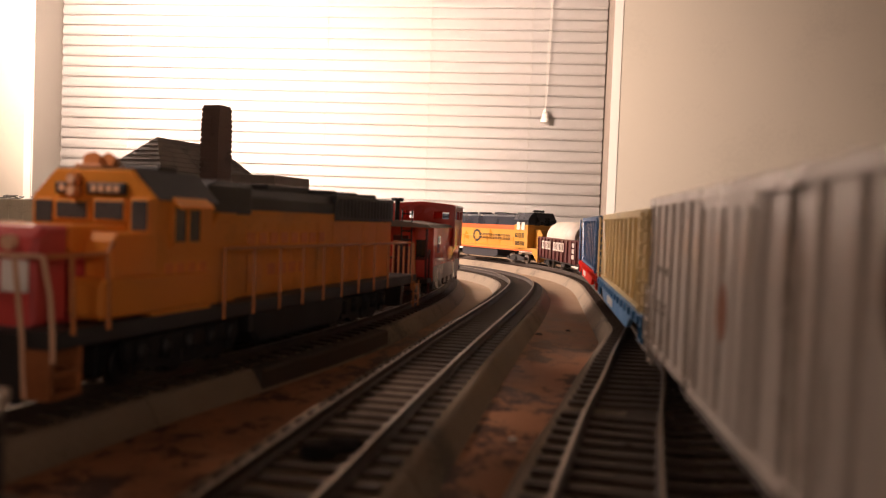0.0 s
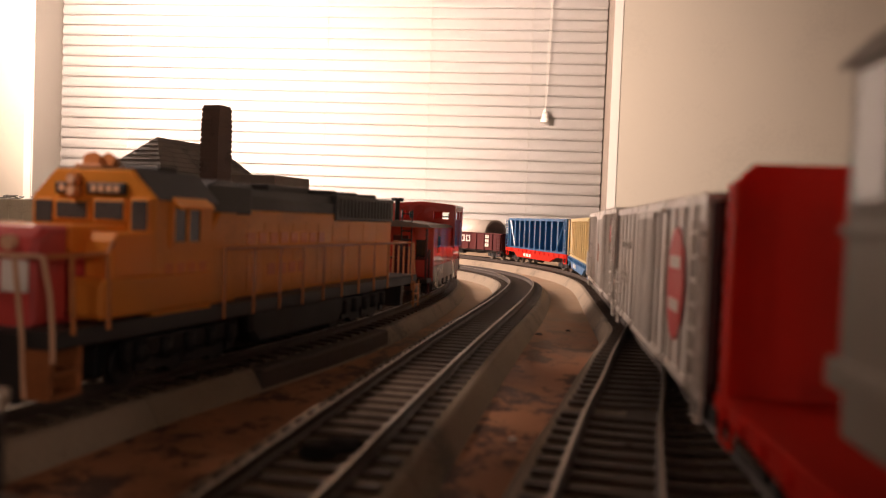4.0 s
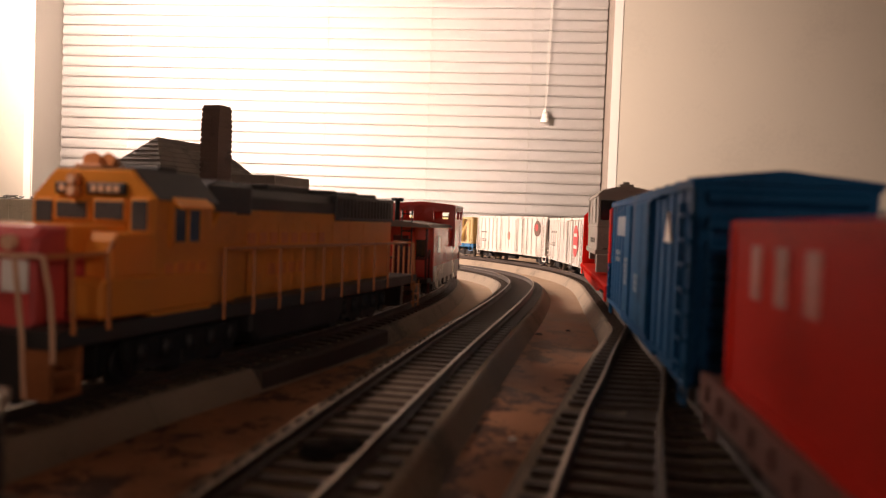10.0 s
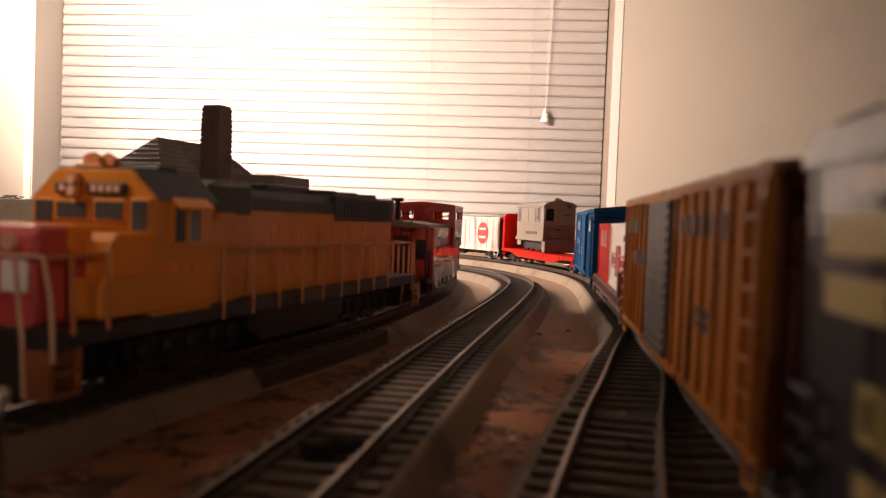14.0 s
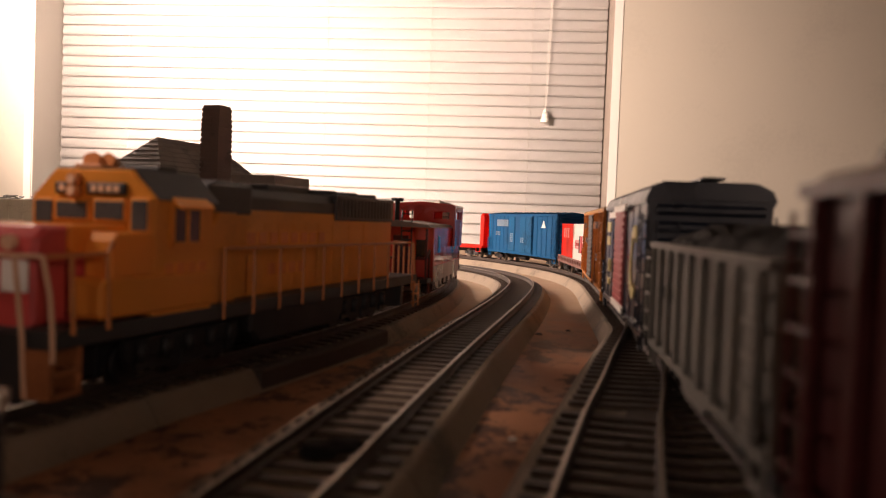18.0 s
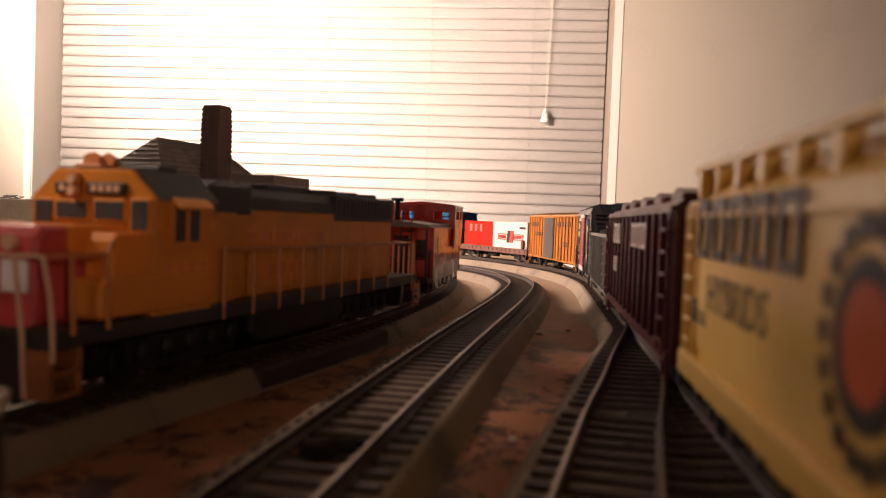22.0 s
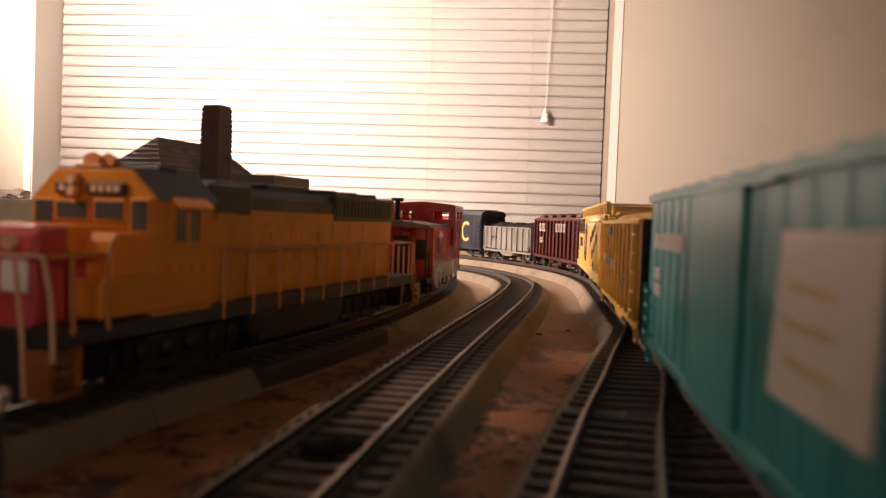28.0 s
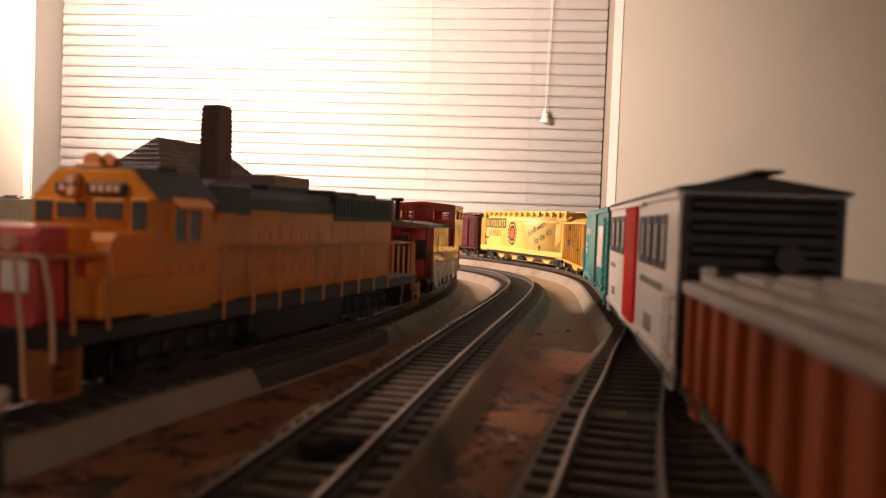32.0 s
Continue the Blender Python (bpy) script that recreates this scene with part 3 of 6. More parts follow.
def boxcar(name, front, rear, label, paint, roof_mat, end_mat, door, eave=49.5, w=17.3, floor=10.0, ribs=14, rib_deep=0.7, roof_rise=2.6, door_x=(-13, 13), door_kind="ribs",
           side_ladder=True, round_roof=False, walkway=False):
    car, half = new_car(name, front, rear, label)
    body = B()
    bm_box(body, -half + 1, half - 1, -w, w, floor, eave)
    part("body", body, paint, car)
    rb = B()
    for sy in (-1, 1):
        for i in range(ribs + 1):
            x = -half + 2.2 + (2 * half - 4.4) * i / ribs
            if door_x[0] - 0.8 < x < door_x[1] + 0.8:
                continue
            y = sy * w
            bm_prism(rb, [(x - 0.8, y - sy * 0.2), (x - 0.45, y + sy * rib_deep), (x + 0.45, y + sy * rib_deep), (x + 0.8, y - sy * 0.2)], "z", floor + 1, eave - 0.8)
        bm_box(rb, -half + 0.6, half - 0.6, sy * w - 0.5, sy * w + 0.5 + 0.2, floor - 0.6, floor + 1.1)
        bm_box(rb, -half + 0.6, half - 0.6, sy * w - 0.5, sy * w + 0.5 + 0.3, eave - 1.1, eave)
    split("side_rib", rb, paint, car)
    rf = B()
    ww = w + 0.9
    if round_roof:
        prof = [(-ww, eave), (-ww * 0.93, eave + roof_rise * 0.6), (-ww * 0.7, eave + roof_rise), (ww * 0.7, eave + roof_rise), (ww * 0.93, eave + roof_rise * 0.6), (ww, eave)]
    else:
        prof = [(-ww, eave), (-ww, eave + 0.8), (0, eave + roof_rise), (ww, eave + 0.8), (ww, eave)]
    bm_prism(rf, prof, "x", -half + 0.2, half - 0.2)
    roof = part("roof", rf, roof_mat, car)
    rf = B()
    for i in range(12):
        x = -half + 5 + (2 * half - 10) * i / 11
        bm_prism(rf, [(p[0] * 0.99, p[1] + 0.45) for p in prof], "x", x - 0.7, x + 0.7)
    if walkway:
        bm_box(rf, -half - 1.5, half + 1.5, -3.2, 3.2, eave + roof_rise + 0.6, eave + roof_rise + 1.4, 0.2)
    split("roof_rib", rf, roof_mat, roof)
    for sx in (-1, 1):
        ribbed_end(car, sx * (half - 0.6), w - 0.3, floor, eave - 0.4, 8, end_mat)
    for sy in (-1, 1):
        d = B()
        y0, y1 = sorted((sy * (w - 0.3), sy * (w + 1.0)))
        bm_box(d, door_x[0], door_x[1], y0, y1, floor + 0.6, eave - 1.4, 0.25)
        leaf = part("door", d, door, car)
        d = B()
        n = 14 if door_kind == "ribs" else 5
        for i in range(n):
            if door_kind == "ribs":
                z = floor + 2 + (eave - floor - 5) * i / (n - 1)
                bm_box(d, door_x[0] + 1, door_x[1] - 1, *sorted((sy * (w + 0.9), sy * (w + 1.4))), z - 0.7, z + 0.7)
            elif door_kind == "plug":
                x = door_x[0] + 2 + (door_x[1] - door_x[0] - 4) * i / (n - 1)
                bm_rod(d, (x, sy * (w + 1.05), floor + 2), (x, sy * (w + 1.05), eave - 3), 0.3 if i % 2 else 0.45, 6)
        split("door_rib", d, door, leaf)
        tr = B()
        bm_box(tr, door_x[0] - 14, door_x[1] + 3, *sorted((sy * w, sy * (w + 1.6))), floor - 0.3, floor + 0.7)
        bm_box(tr, door_x[0] - 14, door_x[1] + 3, *sorted((sy * w, sy * (w + 1.4))), eave - 1.6, eave - 0.9)
        split("door_track", tr, paint, car)
    if side_ladder:
        for sy in (-1, 1):
            ladder(car, -half + 2, -half + 8, sy * (w + 0.2), floor + 1, eave - 4, 7, paint)
            ladder(car, half - 8, half - 2, sy * (w + 0.2), floor + 1, floor + 16, 4, paint)
            ladder(car, *sorted((sy * 9, sy * 15)), -half - 0.6, floor + 1, eave - 6, 6, end_mat, end=True)
    bm = B()
    bm_rod(bm, (-half - 1.6, -5, eave - 14), (-half - 2.2, -5, eave - 14), 3.0, 14)
    part("brake_wheel", bm, M_BLACK, car)
    stirrups(car, half, w, floor, paint)
    chassis(car, half, floor)
    return car, half


# paints of the train
P_WHITE = mat("weathered_white", (0.68, 0.645, 0.60), 0.32, vary=0.14, second=(0.42, 0.38, 0.33), coat=0.1, streak=True)
P_FADED = mat("faded_letter", (0.12, 0.070, 0.045), 0.6, vary=0.3)
P_BLUE = mat("gloss_blue", (0.013, 0.100, 0.245), 0.38, vary=0.10, coat=0.2)
P_DEEPBLUE = mat("deep_blue", (0.010, 0.080, 0.200), 0.62, vary=0.14)
P_PANELBLUE = mat("panel_blue", (0.014, 0.090, 0.205), 0.7, vary=0.30, scale=120)
P_RED = mat("bright_red", (0.82, 0.040, 0.020), 0.55, vary=0.08, glow=0.55)
P_RED.node_tree.nodes["Principled BSDF"].inputs["Specular IOR Level"].default_value = 0.25
P_PALERED = mat("faded_pale_red", (0.66, 0.20, 0.16), 0.5, vary=0.15)
P_GREYLET = mat("faded_grey_letter", (0.27, 0.24, 0.21), 0.6, vary=0.25)
P_PALEBLUE = mat("faded_pale_blue", (0.13, 0.20, 0.28), 0.5, vary=0.15)
P_HLETTER = mat("worn_black_letter", (0.055, 0.042, 0.024), 0.5, vary=0.35, scale=500)
P_CREAM = mat("cream_yellow", (0.80, 0.68, 0.40), 0.5, vary=0.06, glow=0.45)
P_LUMBER = mat("brown_boards", (0.44, 0.31, 0.17), 0.7, vary=0.25)
P_FLATBLUE = mat("flatcar_blue", (0.03, 0.16, 0.36), 0.42, vary=0.1)
P_MAROON = mat("maroon_paint", (0.085, 0.017, 0.018), 0.42, vary=0.12, coat=0.1)
P_BROWN = mat("flatcar_brown", (0.17, 0.075, 0.06), 0.5, vary=0.14)
P_ORANGE = mat("weathered_orange", (0.47, 0.18, 0.036), 0.5, vary=0.22, second=(0.16, 0.06, 0.024), scale=300, streak=True)
P_ORROOF = mat("faded_orange_roof", (0.50, 0.30, 0.13), 0.7, vary=0.25, second=(0.24, 0.11, 0.05), bump=0.5)
P_GREYDOOR = mat("grey_door", (0.105, 0.10, 0.09), 0.5, vary=0.15)
P_NAVY = mat("dark_navy", (0.017, 0.023, 0.037), 0.32, vary=0.12, coat=0.3)
P_DOORRED = mat("door_red", (0.33, 0.05, 0.05), 0.45, vary=0.12)
# brown for the orange boxcar's ends, with their shade put into the colour
P_SHADEEND = mat("shaded_end", (0.17, 0.060, 0.028), 0.7, vary=0.25)
P_RUST = mat("rust_brown", (0.36, 0.13, 0.06), 0.5, vary=0.2)
P_GREY = mat("hopper_grey", (0.27, 0.265, 0.245), 0.5, vary=0.14)
P_COAL = mat("coal", (0.03, 0.028, 0.026), 0.7, vary=0.3, scale=900, bump=1.0)
P_YELLOW = mat("hopper_yellow", (0.80, 0.54, 0.13), 0.42, vary=0.08, coat=0.1)
P_GOLD = mat("golden_yellow", (0.66, 0.38, 0.045), 0.45, vary=0.12)
P_TEAL = mat("teal_paint", (0.02, 0.31, 0.31), 0.42, vary=0.09, coat=0.1)
P_CLEAN = mat("clean_white", (0.80, 0.755, 0.69), 0.4, vary=0.05, coat=0.1)
P_GREYLOCO = mat("primer_grey", (0.24, 0.21, 0.175), 0.55, vary=0.10)
P_CONCRETE = mat("pale_pipe", (0.66, 0.58, 0.50), 0.55, vary=0.06)
P_GONORANGE = mat("gondola_orange", (0.52, 0.12, 0.03), 0.5, vary=0.12)
P_COVER = mat("grey_cover", (0.50, 0.46, 0.40), 0.55, vary=0.12)
P_LOGORED = mat("logo_red", (0.55, 0.05, 0.05), 0.45, vary=0.05)
P_YLETTER = mat("letter_yellow", (0.62, 0.52, 0.20), 0.45, vary=0.05)
P_OCHRE = mat("loco_yellow", (0.58, 0.29, 0.04), 0.35, vary=0.07, coat=0.3)
P_VERM = mat("vermilion_band", (0.62, 0.12, 0.03), 0.4, vary=0.06)
P_GLASS = mat("dark_glass", (0.012, 0.012, 0.014), 0.08, vary=0.1, bump=0)
# moulded plastic with little gloss
for paint, gloss in ((P_DEEPBLUE, 0.06), (P_PANELBLUE, 0.06), (P_ORANGE, 0.12), (P_GREY, 0.15), (P_MAROON, 0.2), (P_COAL, 0.1), (P_GREYDOOR, 0.15)):
    paint.node_tree.nodes["Principled BSDF"].inputs["Specular IOR Level"].default_value = gloss


def lead_locomotive():
    f, r = 924.6, 668.6
    car, h = new_car("diesel_locomotive", f, r, "yellow model diesel locomotive with a dark blue roof and vermilion band", "locomotive")
    # the cab stands at the rear
    bm = B()
    bm_box(bm, -h + 34, h - 8, -10.5, 10.5, 16.5, 35, 0.6)
    part("long_hood", bm, P_OCHRE, car)
    bm = B()
    bm_box(bm, -h + 34, h - 8, -10.8, 10.8, 34.8, 39.6)
    part("hood_band", bm, P_VERM, car, "vermilion stripe under the roof")
    bm = B()
    bm_prism(bm, [(-10.8, 39.6), (-10.8, 48.5), (-8.6, 51), (8.6, 51), (10.8, 48.5), (10.8, 39.6)], "x", -h + 34, h - 8)
    for x in (-20, 8, 34, 56):
        bm_rod(bm, (x, 0, 51), (x, 0, 53.2), 7.2, 20)
    bm_box(bm, -40, -26, -9, 9, 50.6, 52.4, 0.4)
    for k in range(9):
        bm_box(bm, h - 34 + k * 2.4, h - 33 + k * 2.4, -11.3, 11.3, 43.5, 50)
    split("roof_hood", bm, P_NAVY, car)
    bm = B()
    bm_prism(bm, [(-17, 15), (-17, 46), (-12, 52.5), (12, 52.5), (17, 46), (17, 15)], "x", -h + 16, -h + 36)
    cab = part("cab", bm, P_OCHRE, car)
    bm = B()
    bm_prism(bm, [(-17.4, 45.5), (-12.4, 53.1), (12.4, 53.1), (17.4, 45.5), (17.3, 40.5), (-17.3, 40.5)], "x", -h + 15, -h + 37)
    part("cab_roof", bm, P_NAVY, car)
    for y in (-17.1, 17.1):
        bm = B()
        bm_box(bm, -h + 20, -h + 25, y - 0.4, y + 0.4, 35, 43)
        bm_box(bm, -h + 27, -h + 32, y - 0.4, y + 0.4, 35, 43)
        part("cab_window", bm, P_CLEAN, car, "pale window insert")
    for y in (-9, 3):
        bm = B()
        bm_box(bm, -h + 15.0, -h + 16.2, y, y + 6, 40, 48)
        part("windshield", bm, P_GLASS, car)
    bm = B()
    bm_prism(bm, [(-h + 4, 15), (-h + 4, 31), (-h + 8, 36), (-h + 17, 36), (-h + 17, 15)], "y", -9, 9, 0.5)
    part("nose", bm, P_OCHRE, car)
    bm = B()
    bm_box(bm, -h + 1, h - 1, -17, 17, 14.4, 16.6, 0.3)
    part("walkway", bm, P_OCHRE, car)
    box_part("sill", car, P_VERM, [(-h + 9, h - 9, -16.6, 16.6, 12.8, 14.3)], 0.2, "vermilion sill")
    bm = B()
    bm_prism(bm, [(-30, 3.5), (-34, 6), (-34, 12.7), (30, 12.7), (30, 6), (26, 3.5)], "y", -14, 14, 0.6)
    part("fuel_tank", bm, P_NAVY, car)
    for sx in (-1, 1):
        bm = B()
        bm_prism(bm, [(sx * (h - 1), 3), (sx * h, 15), (sx * (h - 9), 15), (sx * (h - 9), 12)], "y", -16.8, 16.8)
        part("pilot", bm, P_OCHRE, car)
        truck(car, sx * (h - 38), (-15, 15))
    for sy in (-1, 1):
        bm = B()
        xs = [-h + 38 + i * (2 * h - 50) / 7 for i in range(8)]
        for x in xs:
            bm_rod(bm, (x, sy * 16.6, 16.5), (x, sy * 16.6, 26.5), 0.35, 6)
        bm_rod(bm, (xs[0], sy * 16.6, 26.5), (xs[-1], sy * 16.6, 26.5), 0.35, 6)
        part("handrail", bm, P_OCHRE, car)
    for y in (-5, -1.5, 2, 5):
        bm = B()
        bm_rod(bm, (-h + 24, y, 54.5), (-h + 20, y, 54.8), 0.7, 8, 1.5)
        part("horn", bm, M_BLACK, car)
    bars(car, "lettering", 1, 23.5, 52, 5.6, 12, P_NAVY, y=10.7, gap=0.42, label="dark blue lettering bars on the hood")
    disc(car, "emblem", 8, 26.5, 7, P_NAVY, y=10.7, ring=2.4, label="dark blue round emblem")
    bars(car, "numeral", -h + 34, 27, 15, 4.6, 3, P_NAVY, y=17.3, gap=0.45)
    bars(car, "numeral", -h + 34, 19, 15, 4, 4, P_NAVY, y=17.3, gap=0.4)
    couplers(car, h)


def gondola():
    car, h = new_car("gondola_car", 656.6, 473.7, "maroon gondola car with a pale pipe load")
    bm = B()
    w, top = 17.2, 29.5
    bm_box(bm, -h + 1, h - 1, -w, w, 10, 11.5)
    for sy in (-1, 1):
        bm_box(bm, -h + 1, h - 1, *sorted((sy * (w - 1), sy * w)), 11.5, top)
        bm_box(bm, -h + 0.6, h - 0.6, *sorted((sy * (w - 1.4), sy * (w + 0.8))), top - 1.2, top)
        for i in range(12):
            x = -h + 3 + (2 * h - 6) * i / 11
            bm_box(bm, x - 0.7, x + 0.7, *sorted((sy * w, sy * (w + 1.1))), 10, top - 1.2)
    for sx in (-1, 1):
        bm_box(bm, *sorted((sx * (h - 2), sx * (h - 1))), -w + 1, w - 1, 11.5, top)
    split("body_panel", bm, P_MAROON, car)
    bars(car, "lettering", 52, 18.5, 32, 7.5, 3, P_CLEAN, y=18.2, label="white lettering bars")
    bars(car, "lettering", 12, 18.5, 36, 7.5, 4, P_CLEAN, y=18.2)
    bars(car, "lettering", -46, 14, 6, 3.5, 2, P_CLEAN, y=18.2, hollow=False, rows=3)
    ladder(car, -h + 2, -h + 7, w + 0.6, 11, top - 2, 4, P_MAROON)
    stirrups(car, h, w, 10, P_MAROON)
    chassis(car, h)
    # the pipe lies in the gondola
    bm = B()
    n, ro, ri, x0, x1, zc = 32, 15.0, 12.6, -42, 48, 29.5
    rings = []
    for x, r in ((x0, ro), (x1, ro), (x1, ri), (x0, ri)):
        rings.append([bm.verts.new((x, r * math.cos(6.2832 * i / n), zc + r * math.sin(6.2832 * i / n))) for i in range(n)])
    for k in range(4):
        a, b = rings[k], rings[(k + 1) % 4]
        for i in range(n):
            bm.faces.new((a[i], b[i], b[(i + 1) % n], a[(i + 1) % n])).smooth = k % 2 == 0
    bmesh.ops.recalc_face_normals(bm, faces=bm.faces[:])
    part("pipe_load", bm, P_CONCRETE, car, "pale hollow pipe lying in the car")


def ribbed_flat(front, rear, label, deck, frame_mat, panel, back):
    """A flat car with a tall ribbed centre frame between ladders."""
    car, h = new_car("frame_flat_car", front, rear, label)
    bm = B()
    bm_box(bm, -h + 1, h - 1, -17, 17, 12.5, 15.5)
    for sy in (-1, 1):
        bm_prism(bm, [(-h + 1, 15.5), (-h + 1, 12), (-h + 24, 11.5), (-h + 34, 7), (h - 34, 7), (h - 24, 11.5), (h - 1, 12), (h - 1, 15.5)], "y", *sorted((sy * 16, sy * 17.6)))
        for i in range(14):
            x = -h + 6 + (2 * h - 12) * i / 13
            bm_box(bm, x - 1.4, x + 1.4, *sorted((sy * 17.4, sy * 18.4)), 12.6, 15.0)
    split("deck_piece", bm, deck, car)
    bars(car, "lettering", 22, 8.4, 20, 3, 3, P_CLEAN, y=17.8, hollow=False)
    bm = B()
    bm_box(bm, -h + 8, h - 8, -11, 11, 15.6, 44.5)
    part("load", bm, panel, car, back)
    z1 = 47
    fr = B()
    for sy in (-1, 1):
        bm_box(fr, -h + 6, h - 6, *sorted((sy * 13.6, sy * 16.8)), z1 - 2.4, z1)
        bm_box(fr, -h + 6, h - 6, *sorted((sy * 13.6, sy * 16.6)), 15.6, 17.2)
    part("chord", fr, frame_mat, car)
    for sy in (-1, 1):
        for i in range(11):
            x = -h + 10 + (2 * h - 20) * i / 10
            bm = B()
            bm_box(bm, x - 1.5, x + 1.5, *sorted((sy * 10.9, sy * 16.4)), 17.2, z1 - 2.4)
            part("post", bm, frame_mat, car)
        for sx in (-1, 1):
            bm = B()
            bm_rod(bm, (sx * (h - 24), sy * 16.2, 17), (sx * (h - 10), sy * 16.2, z1 - 3), 0.9, 6)
            part("brace", bm, frame_mat, car)
    for sx in (-1, 1):
        bm = B()
        bm_box(bm, *sorted((sx * (h - 6.5), sx * (h - 4.5))), -16.8, 16.8, 15.6, z1, 0.3)
        for i in range(8):
            z = 18 + i * 3.6
            bm_box(bm, *sorted((sx * (h - 4.6), sx * (h - 2.6))), -16.4, 16.4, z - 0.5, z + 0.5)
        split("end_bulkhead", bm, frame_mat, car)
        ladder(car, *sorted((sx * (h - 7), sx * (h - 2))), 17.0, 16, z1 - 1, 8, frame_mat)
    chassis(car, h, 12.4)
    stirrups(car, h, 17, 12, deck)


def reefers():
    car, h = boxcar("refrigerator_car", 66.2, -116.0, "weathered white refrigerator boxcar with a round emblem", P_WHITE, P_WHITE, mat("end_brown", (0.10, 0.07, 0.055), 0.5, vary=0.15), P_WHITE,
                    eave=48.0, roof_rise=1.8, ribs=16, rib_deep=0.7, door_kind="plug", door_x=(-16, 14))
    disc(car, "emblem", -53.5, 37.2, 7.8, P_FADED, y=17.9, squeeze=0.70, label="dark round emblem with a red-brown centre")
    disc(car, "emblem_centre", -52.6, 38.0, 3.6, P_LOGORED, y=18.05, squeeze=0.6)
    bars(car, "lettering", 60, 30, 14, 1.6, 7, P_GREYLET, hollow=False, gap=0.45)
    bars(car, "lettering", 58, 20, 10, 1.3, 5, P_GREYLET, hollow=False, rows=2, gap=0.45)
    disc(car, "emblem", -1.8, 28.0, 4.6, P_RUST, y=18.5, squeeze=0.5, label="small brown oval emblem")
    car, h = boxcar("refrigerator_car", -126.1, -296, "dirty white boxcar with a red oval emblem and brown ends", P_WHITE, P_WHITE, mat("end_maroon", (0.075, 0.022, 0.022), 0.45, vary=0.15), P_WHITE,
                    eave=46.8, roof_rise=1.8, ribs=14, rib_deep=0.55, door_kind="plug", door_x=(-12, 14))
    disc(car, "emblem", -40.5, 29.2, 12.4, P_LOGORED, y=17.9, squeeze=0.66, label="red oval emblem")
    for z in (32.6, 23.2):
        bars(car, "emblem_bar", -35.5, z, 10, 2.6, 4, P_CLEAN, y=18.05, hollow=False, gap=0.12)
    bars(car, "lettering", 54, 34, 22, 2.0, 8, P_GREYLET, hollow=False, gap=0.5)
    bars(car, "lettering", 52, 22, 14, 1.5, 6, P_GREYLET, hollow=False, rows=2, gap=0.5)


